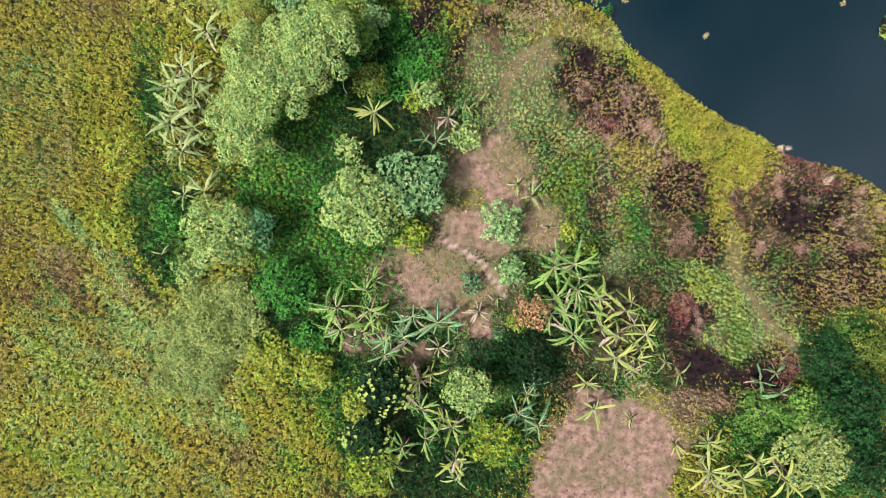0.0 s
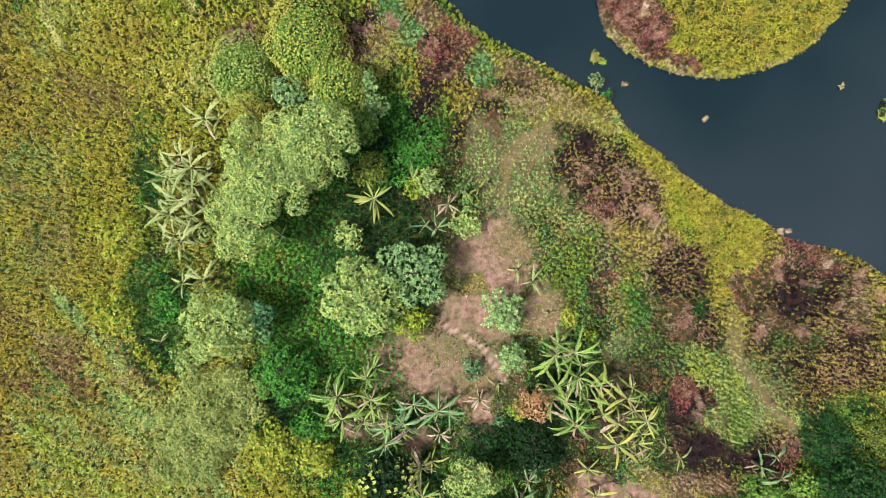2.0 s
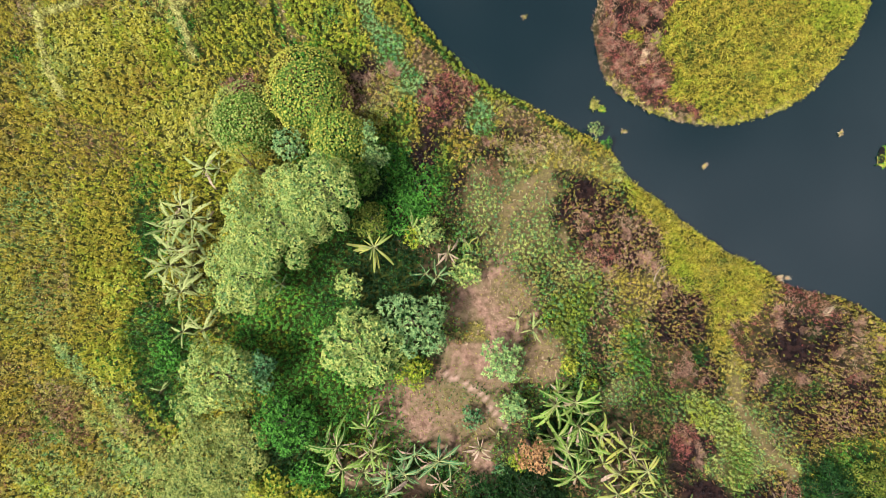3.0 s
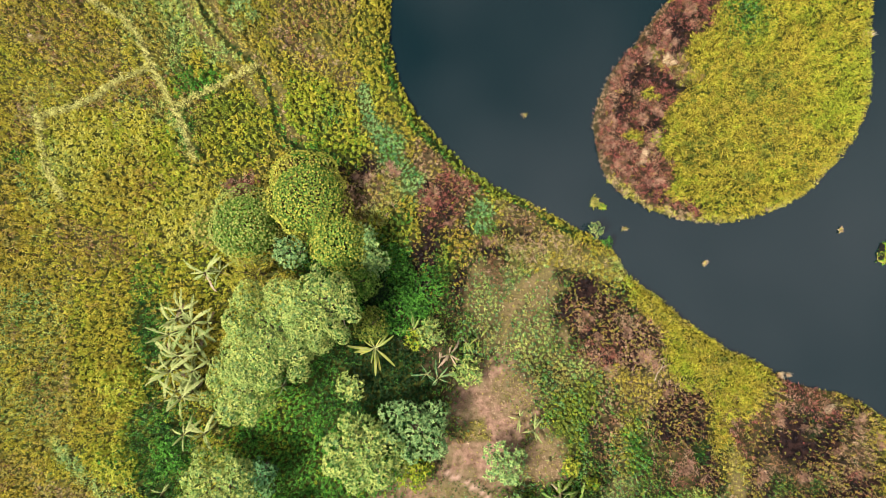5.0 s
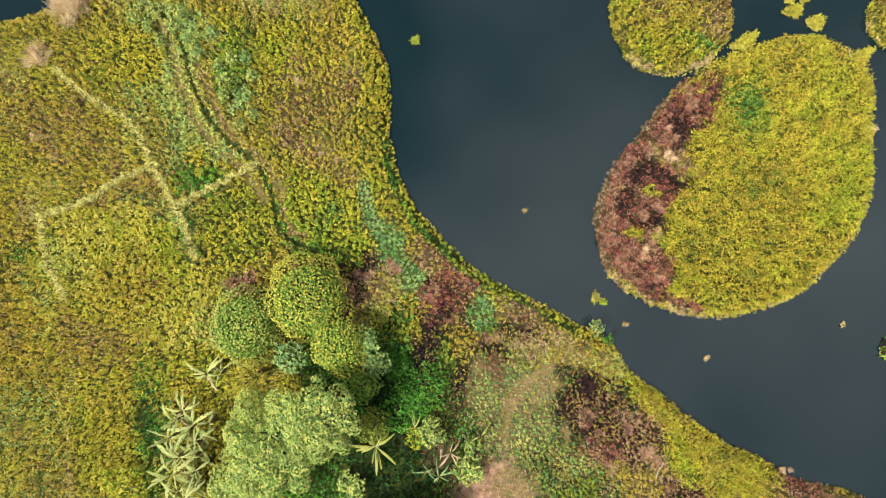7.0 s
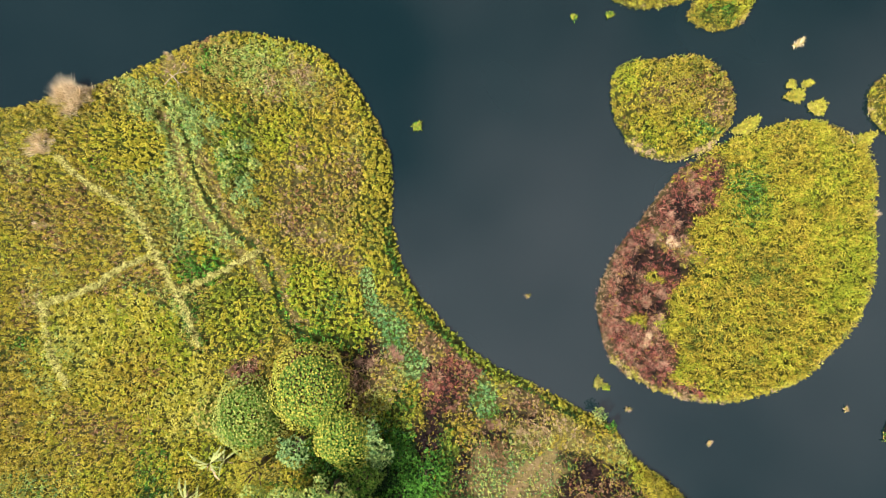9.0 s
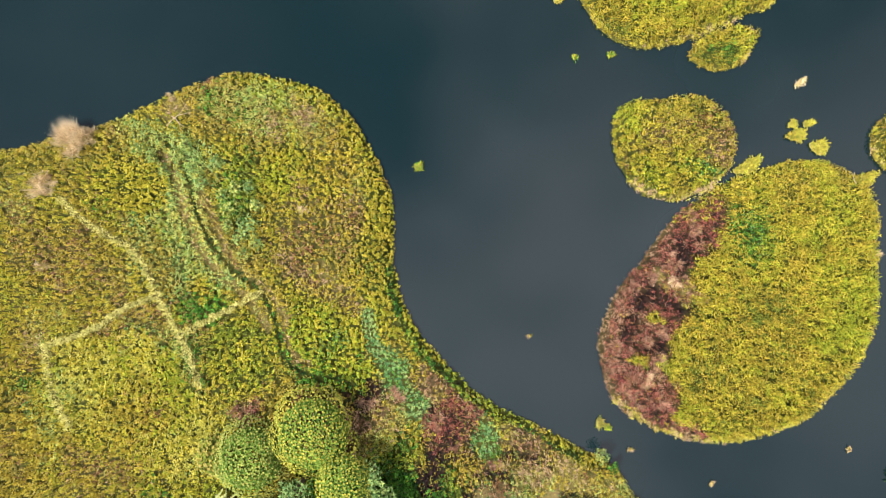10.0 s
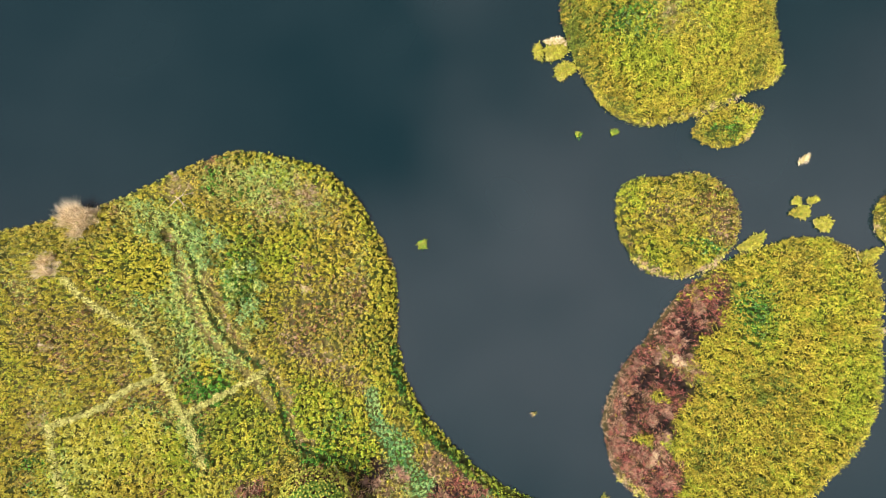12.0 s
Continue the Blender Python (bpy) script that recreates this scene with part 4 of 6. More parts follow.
def solid(name, verts, faces, *materials):
    """A mesh from arrays of corners and of faces with equal corner counts."""
    verts, faces = np.asarray(verts, np.float32), np.asarray(faces, np.int32)
    me = bpy.data.meshes.new(name)
    n, k = faces.shape
    me.vertices.add(len(verts)), me.loops.add(n * k), me.polygons.add(n)
    me.vertices.foreach_set("co", verts.reshape(-1))
    me.loops.foreach_set("vertex_index", faces.reshape(-1))
    me.polygons.foreach_set("loop_start", np.arange(0, n * k, k, dtype=np.int32))
    me.update(calc_edges=True)
    for m in materials:
        me.materials.append(m)
    return me


def leaf_blades(base, way, up, length, width, fold=0.18):
    """Kite-shaped leaves: base points, their directions and face normals, as corners and faces."""
    side = np.cross(up, way)
    side /= np.linalg.norm(side, axis=1, keepdims=True) + 1e-9
    up = np.cross(way, side)
    length, width = np.asarray(length).reshape(-1, 1), np.asarray(width).reshape(-1, 1)
    mid = base + way * length * 0.45 + up * length * fold
    V = np.stack((base, mid - side * width / 2, base + way * length, mid + side * width / 2), 1).reshape(-1, 3)
    return V, np.arange(len(base) * 4).reshape(-1, 4)


def unit(v):
    return v / (np.linalg.norm(v, axis=-1, keepdims=True) + 1e-9)


def mounds(x, y, cell, seed):
    """Rounded hummocks, packed side by side: their height from 0 to 1 and a number of their own."""
    rng = np.random.default_rng(seed)
    jx, jy, tall = rng.random((128, 128)), rng.random((128, 128)), rng.uniform(0.45, 1.0, (128, 128))
    u, v = x / cell + 300.0, y / cell + 300.0
    i, j = np.floor(u).astype(int), np.floor(v).astype(int)
    best, own, cx, cy = np.zeros(x.shape), np.zeros(x.shape), u, v
    for a in (-1, 0, 1):
        for b in (-1, 0, 1):
            p, q = (i + a) % 128, (j + b) % 128
            d = (u - i - a - jx[p, q]) ** 2 + (v - j - b - jy[p, q]) ** 2
            h = tall[p, q] * (1 - d / 0.95)
            own = np.where(h > best, jx[p, q], own)
            cx, cy = np.where(h > best, i + a + jx[p, q], cx), np.where(h > best, j + b + jy[p, q], cy)
            best = np.maximum(best, h)
    return best, own, (cx - 300.0) * cell, (cy - 300.0) * cell


def canopy(x, y):
    return 0.02 + 0.70 * mounds(x, y, 0.27, 81)[0] + 0.34 * mounds(x, y, 1.05, 82)[0] + 0.25 * layered(x, y, 2.4, 41)


def plants():
    """Weeds, grass and reeds over the land, one object for each kind of leaf. Every plant is a tuft of six leaves in two tiers."""
    x0, x1, y0, y1, most, tuft = -32.5, 33.0, -18.6, 57.0, 145, 5
    n = int((x1 - x0) * (y1 - y0) * most)
    x, y = RNG.uniform(x0, x1, n), RNG.uniform(y0, y1, n)
    bank = sampled(BANK, x, y)
    keep = bank > -0.04
    x, y, bank = x[keep], y[keep], bank[keep]
    cover = cover_at(x, y, RNG.random(len(x)))
    rows = np.array([COVER[k][1:6] for k in KINDS])[cover]
    clump = layered(x, y, 1.1, 41)
    even = np.isin(cover, [KINDS.index(k) for k in ("ridge", "tealgrass", "worn", "rim", "dun", "sage", "wisp", "pinkdry", "maroon", "straw", "olivearch", "scrub", "mist_scrub", "sparse", "grove", "misty", "palefoot", "singed", "singed_thick", "tan")])
    tufted = 0.02 + 0.28 * clump + 1.75 * np.maximum(mounds(x, y, 0.27, 81)[0] - 0.22, 0)
    keep = RNG.random(len(x)) * most * tuft < rows[:, 0] * 0.77 * np.where(even, 0.55 + 0.3 * tufted, tufted)
    x, y, bank, cover, rows, clump = (a[keep] for a in (x, y, bank, cover, rows, clump))
    n = len(x)
    cx, cy = mounds(x, y, 0.27, 81)[2:]
    x, y = x + 0.36 * (cx - x), y + 0.36 * (cy - y)
    top = canopy(x, y)
    full = rows[:, 1] * np.clip(0.5 + bank * 0.7, 0, 1)
    high = np.maximum(full * (top + RNG.uniform(-0.2, 0.2, n)), 0.03)
    # leaves lie over the hummocks like tiles
    slope = np.stack((canopy(x + 0.03, y) - top, canopy(x, y + 0.03) - top, np.zeros(n)), -1) / 0.03 * full[:, None]
    slope *= np.minimum(1.0, 0.9 / (np.linalg.norm(slope, axis=1, keepdims=True) + 1e-6))
    facing = unit(np.array((0, 0, 1)) - slope)
    names = list(LEAF)
    # kinds grow together in stands, small and large
    stand = 0.10 * mounds(x, y, 0.27, 81)[1] + 0.30 * layered(x, y, 1.6, 51) + 0.35 * layered(1.5 * x + 0.5 * y, 0.4 * y - 0.13 * x, 1.5, 53) + 0.75 * layered(x, y, 5.0, 52) + 0.11 * RNG.normal(0, 1, n)
    species = np.zeros(n, int)
    for c, k in enumerate(KINDS):
        here = np.flatnonzero(cover == c)
        if len(here):
            rank = np.argsort(np.argsort(stand[here])) / len(here)
            edges = np.cumsum(list(COVER[k][6].values()))
            species[here] = np.array([names.index(s) for s in COVER[k][6]])[np.minimum(np.searchsorted(edges, rank), len(edges) - 1)]
    # live leaves coming up again through the scorched ground
    for k, share in (("singed", 0.22), ("singed_thick", 0.28), ("maroon", 0.03)):
        alive = (cover == KINDS.index(k)) & (RNG.random(n) < share)
        species[alive] = np.array([names.index(w) for w in ("gold", "gold", "lemon", "moss", "olive")])[RNG.integers(0, 5, alive.sum())]
    ground = sampled(GROUND, x, y)
    first = RNG.uniform(0, 2 * math.pi, n)
    size = RNG.uniform(0.75, 1.35, n) * np.clip(0.75 + bank * 0.5, 0.75, 1.0)
    bases, ways, ups, longs, wides = [], [], [], [], []
    broad = np.isin(cover, [KINDS.index(k) for k in ("weeds", "lemon", "gold", "meadow", "sage", "palegrass", "speckle", "lime", "moss", "reed_gold")])
    for i in range(tuft):
        lower = i in (1, 3)
        turn = first + 2.4 * i + RNG.normal(0, 0.3, n)
        lean = rows[:, 4] * (RNG.uniform(0.05, 1.0, n) if not lower else RNG.uniform(-0.3, 0.6, n))
        out = np.stack((np.cos(turn), np.sin(turn), np.zeros(n)), -1)
        out = unit(out - facing * (out * facing).sum(1)[:, None])
        way = unit(out + facing * lean[:, None])
        level = high * (RNG.uniform(0.75, 1.0, n) if not lower else RNG.uniform(0.10, 0.45, n))
        bases.append(np.stack((x, y, ground + 0.02 + level), -1) + RNG.normal(0, 0.025, (n, 3)))
        ways.append(way)
        ups.append(unit(facing - out * lean[:, None] + RNG.normal(0, 0.30, (n, 3))))
        grow = size * RNG.uniform(0.8, 1.2, n) * (np.where(broad, 1.2, 1.05) if lower else 1.0)
        longs.append(rows[:, 2] * 1.0 * grow), wides.append(rows[:, 3] * (np.where(broad, 1.7, 1.45) if lower else 1.25) * grow)
    words = dict(lemon="bright lemon-green leafy weeds on the banks", gold="golden olive weeds over the rough land", lime="fresh lime-green weeds and grass",
                 mid="mid-green leafy ground plants", deep="deep green low plants under the trees", teal="blue-green low grass and herbs",
                 sage="pale sage-coloured grass and herbs", olive="dull olive grass and herbs", brown="withered brown weeds", red="dry maroon stalks on scorched ground",
                 straw="dry straw-coloured stalks", pink="pinkish dry seed heads over the scorched ground", moss="mossy olive-green herbs", pale="pale yellow-green grass over the plots", bund="pale bleached grass along the plot ridges", mint="fresh mint-green herbs", char="charred black stalks on burnt ground", ink="low plants coloured very dark green for the shade they stand in")
    for s, name in enumerate(names):
        here = np.flatnonzero(species == s)
        if name not in words or not len(here):
            continue
        V, F = leaf_blades(*(np.concatenate([a[here] for a in part_]) for part_ in (bases, ways, ups, longs, wides)))
        V[:, 2] = np.maximum(V[:, 2], 0.012)
        tagged(new(name + "_weeds", solid(name + "_weeds", V, F, LEAF[name])), words[name], "weeds", kind="stuff")


def rough_margin():
    """Coarser plants on the land past the near fields."""
    n = 36000
    x, y = RNG.uniform(-45, 46, n), RNG.uniform(-30, 72, n)
    keep = (sampled(BANK, x, y) > 0.3) & ~((x > -32.6) & (x < 33.1) & (y > -18.7) & (y < 57.1))
    x, y = x[keep], y[keep]
    n = len(x)
    turn = RNG.uniform(0, 2 * math.pi, n)
    way = unit(np.stack((np.cos(turn), np.sin(turn), RNG.uniform(0, 0.7, n)), -1))
    up = unit(np.stack((RNG.normal(0, 0.3, n), RNG.normal(0, 0.3, n), np.ones(n)), -1))
    size = RNG.uniform(0.30, 0.70, n)
    V, F = leaf_blades(np.stack((x, y, sampled(GROUND, x, y) + 0.35 * RNG.random(n)), -1), way, up, size, size * 0.5)
    tagged(new("rough_weeds", solid("rough_weeds", V, F, LEAF["gold"])), "coarse golden weeds on the outer land", "weeds", kind="stuff")


build_ground()
plants()
rough_margin()


# ---- trees and shrubs ----
def part(name, me, parent, label=""):
    ob = new(name, me)
    ob.parent = parent
    if label:
        tagged(ob, label)
    return ob


def tube(spine, radii, sides=7):
    """Corners and faces of a tapered limb along a few points."""
    V, F = [], []
    for i, (p, r) in enumerate(zip(spine, radii)):
        p, q = Vector(p), Vector(spine[min(i + 1, len(spine) - 1)]) - Vector(spine[max(i - 1, 0)])
        turn = q.to_track_quat("Z", "Y").to_matrix()
        for s in range(sides):
            a = 2 * math.pi * s / sides
            V.append(tuple(p + turn @ Vector((r * math.cos(a), r * math.sin(a), 0))))
    for i in range(len(spine) - 1):
        for s in range(sides):
            t = (s + 1) % sides
            F.append((i * sides + s, i * sides + t, i * sides + sides + t, i * sides + sides + s))
    return V, F


def joined(pieces):
    V, F = [], []
    for v, f in pieces:
        F += [tuple(i + len(V) for i in face) for face in f]
        V += v
    return V, F


def spaced(P, d):
    """The indices of points that keep a distance d from each other."""
    held, cells = [], {}
    for i, p in enumerate(P.tolist()):
        c = (math.floor(p[0] / d), math.floor(p[1] / d), math.floor(p[2] / d))
        near = (q for a in (-1, 0, 1) for b in (-1, 0, 1) for e in (-1, 0, 1) for q in cells.get((c[0] + a, c[1] + b, c[2] + e), ()))
        if all((p[0] - q[0]) ** 2 + (p[1] - q[1]) ** 2 + (p[2] - q[2]) ** 2 > d * d for q in near):
            cells.setdefault(c, []).append(p)
            held.append(i)
    return np.array(held, int)


def rosettes_at(P, N, leaves, length, width, rng):
    """A whorl of leaves at each point: an outer ring laid flat and a small upright heart."""
    axis = unit(N * 0.8 + np.array((0, 0, 0.55)) + rng.normal(0, 0.22, N.shape))
    a = unit(np.cross(axis, rng.normal(0, 1, N.shape)))
    b = np.cross(axis, a)
    whole = rng.uniform(0.72, 1.25, len(P))
    bases, ways, ups, L, W = [], [], [], [], []
    heart = max(3, leaves // 2)
    for i in range(leaves + heart):
        inner = i >= leaves
        t = 2 * math.pi * i / (heart if inner else leaves) + rng.normal(0, 0.25, (len(P), 1))
        out = a * np.cos(t) + b * np.sin(t)
        tilt = rng.uniform(0.6, 1.8, (len(P), 1)) if inner else rng.uniform(-0.2, 0.6, (len(P), 1))
        ways.append(unit(out + axis * tilt)), ups.append(unit(axis - out * tilt))
        s = whole * rng.uniform(0.8, 1.2, len(P)) * (0.65 if inner else 1.0)
        bases.append(P), L.append(0.84 * length * s), W.append(0.62 * width * s)
    return leaf_blades(*(np.concatenate(v) for v in (bases, ways, ups, L, W)), 0.12)


def crown_of(lobes, density, spread, leaves, length, width, rng):
    """Leaf whorls spaced over the outsides of a cloud of lobes: rows of x, y, z, radius."""
    lobes = np.array(lobes)
    d = 0.95 * length / density
    P, N = [], []
    for cx, cy, cz, r in lobes:
        k = int(16 * r * r / (d * d)) + 8
        n = unit(rng.normal(0, 1, (k * 2, 3)))
        n = n[n[:, 2] > -0.35][:k]
        shell = r * (1 + spread * (rng.random((len(n), 1)) - 0.6))
        p = np.array((cx, cy, cz)) + n * shell * np.array((1, 1, 0.85))
        deep = np.zeros(len(p), bool)
        for ox, oy, oz, orr in lobes:
            deep |= np.linalg.norm((p - (ox, oy, oz)) / (1, 1, 0.85), axis=1) < orr * 0.80
        P.append(p[~deep]), N.append(n[~deep])
    P, N = np.concatenate(P), np.concatenate(N)
    order = rng.permutation(len(P))
    P, N = P[order], N[order]
    held = spaced(P, d)
    outer = rosettes_at(P[held], N[held], leaves, length, width, rng)
    # fill deep in the lobes; tree() gives it the shade-toned leaf
    fill = rng.integers(0, len(lobes), len(held) // 4 + 4)
    n = unit(rng.normal(0, 1, (len(fill), 3)) + (0, 0, 0.5))
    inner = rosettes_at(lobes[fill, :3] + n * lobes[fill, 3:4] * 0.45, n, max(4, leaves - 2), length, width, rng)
    return [outer, inner]


def dome_of(radius, tall, deep, spacing, leaves, length, width, rng, gaps=0.0):
    """Leaf tufts spread evenly over one rounded dome."""
    n = int(2 * math.pi * radius * radius * 1.25 / spacing ** 2)
    i = np.arange(n) + 0.5
    h = 1 - 1.15 * i / n
    t = 2.39996 * i
    N = np.stack((np.sqrt(1 - h * h) * np.cos(t), np.sqrt(1 - h * h) * np.sin(t), h), -1)
    lump = 0.62 + 0.72 * layered(N[:, 0] * radius + radius * 9, N[:, 1] * radius + N[:, 2], radius * 0.8, int(rng.integers(1, 999)))
    P = N * lump[:, None] * (radius, radius, deep) + (0, 0, tall - deep) + rng.normal(0, spacing * 0.26, (n, 3))
    inner = np.concatenate((N, N))
    held = layered(P[:, 0] + 50, P[:, 1] + 50, 0.9, 77) > 0.30 + 0.3 * gaps if gaps else np.ones(n, bool)
    P, N = P[held], N[held]
    n = len(P)
    Q = inner * (radius * 0.80, radius * 0.80, deep * 0.80) + (0, 0, tall - deep) + rng.normal(0, spacing * 0.45, (len(inner), 3))
    P, N = np.concatenate((P, Q)), np.concatenate((N, inner))
    low = np.arange(len(P)) >= n
    axis = unit(N * 0.7 + np.array((0, 0, 0.7)) + rng.normal(0, 0.12, N.shape))
    a = unit(np.cross(axis, rng.normal(0, 1, N.shape)))
    b = np.cross(axis, a)
    bases, ways, ups, L, W = [], [], [], [], []
    for k in range(leaves):
        t = 2 * math.pi * k / leaves + rng.normal(0, 0.15, (len(P), 1))
        out = a * np.cos(t) + b * np.sin(t)
        ways.append(unit(out + axis * 0.35)), ups.append(unit(axis - out * 0.35))
        size = rng.uniform(0.65, 1.25, len(P))
        bases.append(P), L.append(length * size), W.append(width * size)
    low = np.tile(low, leaves)
    rows = [np.concatenate(v) for v in (bases, ways, ups, L, W)]
    return [leaf_blades(*(v[m] for v in rows), 0.10) for m in (~low, low)]


# inner leaves take a mostly darker leaf: crown shade put into their colour
SHADE_TONE = dict(thicket="teal", lemon="moss", gold="moss", sage="celadon", mint="celadon", celadon="deep", lime="mid", citron="mid", dome="fern", mossdome="fern", fern="mid", moss="deep", mid="deep", deep="ink", ink="ink", teal="deep", rust="brown", olive="moss", cream="ink", saffron="citron")


def tree(name, x, y, top, radius, leaf, label, lobes=7, leaves=6, length=0.20, width=0.11, stretch=1.0, turn=0.0, flat=0.62, seed=0, spread=0.22, puff=1.0, dome=0.0, gaps=0.0, dense=1.0, category="tree"):
    rng = np.random.default_rng(1000 + seed + int(abs(x * 37) + abs(y * 91)))
    z0 = ground_at(x, y)
    base = tagged(new(name), label, category)
    base.location = (x, y, z0)
    tall = top - z0
    depth = radius * flat
    cloud = [(0, 0, tall - depth * 1.35, radius * 0.42)]
    ca, sa = math.cos(radians(turn)), math.sin(radians(turn))
    puffs = lobes * 4
    for i in range(puffs):
        r = math.sqrt((i + 0.5) / puffs) * 0.84
        a = 2.39996 * i + rng.uniform(-0.35, 0.35)
        size = radius * rng.uniform(0.16, 0.27) * puff
        r *= rng.uniform(0.88, 1.06)
        u, v = radius * r * math.cos(a) * stretch, radius * r * math.sin(a)
        w = tall - size * 0.75 - depth * (1 - math.sqrt(max(0.0, 1 - r * r))) * 1.25 - radius * rng.uniform(0, 0.36)
        cloud.append((u * ca - v * sa, u * sa + v * ca, w, size))
    cloud = [(u, v, max(w, size * 0.55), size) for u, v, w, size in cloud]
    if tall > 1.6:
        fork = tall * 0.38
        lean = rng.normal(0, 0.1, 2)
        girth = 0.035 * tall + 0.02
        limbs = [tube([(0, 0, -0.1), (lean[0] * 0.4, lean[1] * 0.4, fork * 0.5), (lean[0], lean[1], fork)], [girth * 1.25, girth, girth * 0.8])]
        for u, v, w, size in (cloud[1::3] if not dome else cloud[1:3]):
            limbs.append(tube([(lean[0], lean[1], fork * 0.9), (u * 0.5, v * 0.5, (fork + w) / 2 + 0.1), (u * 0.95, v * 0.95, w)], [girth * 0.6, girth * 0.35, girth * 0.12], 5))
        part("trunk", solid("trunk", *joined(limbs), BARK), base)
    else:
        stems = [tube([(0, 0, -0.05), (u * 0.5, v * 0.5, w * 0.5), (u * 0.9, v * 0.9, w)], [0.04, 0.03, 0.01], 5) for u, v, w, size in cloud[1::2]]
        part("stem", solid("stem", *joined(stems), BARK), base)
    if dome:
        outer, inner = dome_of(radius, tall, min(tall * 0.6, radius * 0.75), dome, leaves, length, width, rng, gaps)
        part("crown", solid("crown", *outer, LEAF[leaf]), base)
        part("inner_leaves", solid("inner_leaves", *inner, LEAF[SHADE_TONE[leaf]]), base)
        return base
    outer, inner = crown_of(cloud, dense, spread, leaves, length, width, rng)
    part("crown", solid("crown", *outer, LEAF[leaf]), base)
    part("inner_leaves", solid("inner_leaves", *inner, LEAF[SHADE_TONE[leaf]]), base)
    return base


def frond_mesh(name, length, width, skin, droop, seed, tears=True):
    """A banana frond along +x: a midrib with a blade on each side, torn into strips."""
    rng = np.random.default_rng(seed)
    n = 13
    s = np.linspace(0, 1, n + 1)
    X, Z = length * (s - 0.10 * droop * s ** 2), length * (0.42 * s - droop * s ** 2)
    half = width / 2 * np.clip(np.minimum(1, (s - 0.10) * 5.5), 0, 1) * np.sqrt(np.clip(1.02 - s ** 3.2, 0, 1))
    sway = rng.normal(0, 0.20) * length * s ** 2
    V, F = [], []
    for sgn in (1, -1):
        hang = 0.0
        for i in range(1, n):
            if i == 1 or (tears and rng.random() < 0.6):
                hang, gap = rng.uniform(0.0, 0.85) if tears else 0.15, (rng.uniform(0.05, 0.4) if tears else 0.0)
            else:
                gap = 0.0
            i0, i1 = s[i] + gap * (s[1] - s[0]), s[i + 1]
            for t, h in ((i0, half[i]), (i1, half[i + 1] if i + 1 < n else half[n] * 0.3)):
                x, z, w = np.interp(t, s, X), np.interp(t, s, Z), np.interp(t, s, sway)
                h *= rng.uniform(0.72, 1.12) if tears else 1.0
                V.append((x, w + 0.012 * sgn, z))
                V.append((x + h * 0.45, w + sgn * h * math.cos(hang), z + 0.05 * h - h * math.sin(hang)))
            k = len(V) - 4
            F.append((k, k + 2, k + 3, k + 1) if sgn > 0 else (k, k + 1, k + 3, k + 2))
    blade = solid(name, V, F, skin)
    V, F = [], []
    for i in range(n):
        w0, w1 = 0.040 * (1 - s[i]) + 0.010, 0.040 * (1 - s[i + 1]) + 0.010
        k = len(V)
        V += [(X[i], sway[i] - w0, Z[i] + 0.012), (X[i], sway[i] + w0, Z[i] + 0.012), (X[i + 1], sway[i + 1] + w1, Z[i + 1] + 0.012), (X[i + 1], sway[i + 1] - w1, Z[i + 1] + 0.012)]
        F.append((k, k + 3, k + 2, k + 1))
    return blade, solid("midrib", V, F, MIDRIB)


FRONDS = {tone: [frond_mesh("frond", 2.0 + 0.15 * i, 0.37 + 0.03 * i, FROND[tone], d, 70 + 7 * i + len(tone)) for i, d in enumerate((0.40, 0.55, 0.70, 0.90))]
          for tone in FROND}
STRAPS = {tone: [frond_mesh("frond", 2.0, 0.25, FROND[tone], d, 170 + i, False) for i, d in enumerate((0.40, 0.6))] for tone in ("green", "yellow")}


def stalk_mesh(tall, seed):
    rng = np.random.default_rng(seed)
    bend = rng.normal(0, 0.08, 2)
    V, F = tube([(0, 0, -0.1), (bend[0] * 0.3, bend[1] * 0.3, tall * 0.4), (bend[0], bend[1], tall), (bend[0] * 1.2, bend[1] * 1.2, tall + 0.25)], [0.15, 0.12, 0.085, 0.03], 9)
    return solid("pseudostem", V, F, STALK)


def banana(x, y, top, reach, tone, label, seed, count=8, dead=2, strap=False):
    """A banana plant: a stalk with a rosette of fronds, some of them dead and hanging."""
    rng = np.random.default_rng(400 + seed)
    z0 = ground_at(x, y)
    base = tagged(new("banana_plant"), label, "banana plant", "banana plants")
    base.location = (x, y, z0)
    crown = max(0.35, top - z0 - 0.45)
    part("pseudostem", stalk_mesh(crown, seed), base)
    first = rng.uniform(0, 360)
    for i in range(count + dead):
        withered = i >= count
        pool = FRONDS["dry"] if withered else STRAPS[tone] if strap else FRONDS[tone]
        me, rib = pool[int(rng.integers(0, len(pool)))]
        f = part("frond", me, base, "withered brown hanging frond" if withered else "")
        part("midrib", rib, f)
        size = reach / 2.0 * rng.uniform(0.48, 1.10) * (0.85 if withered else 1.0)
        rise_deg = rng.uniform(-12, 34) if withered else rng.choice((-46, -24, -12, 0, 10)) + rng.normal(0, 7)
        f.matrix_basis = pose(0, 0, crown - (0.25 if withered else rng.uniform(0, 0.12)), rng.normal(0, 12), rise_deg, first + 137.5 * i + rng.normal(0, 38)) @ Matrix.Diagonal((size, size * rng.uniform(0.72, 1.0), size, 1))
    return base


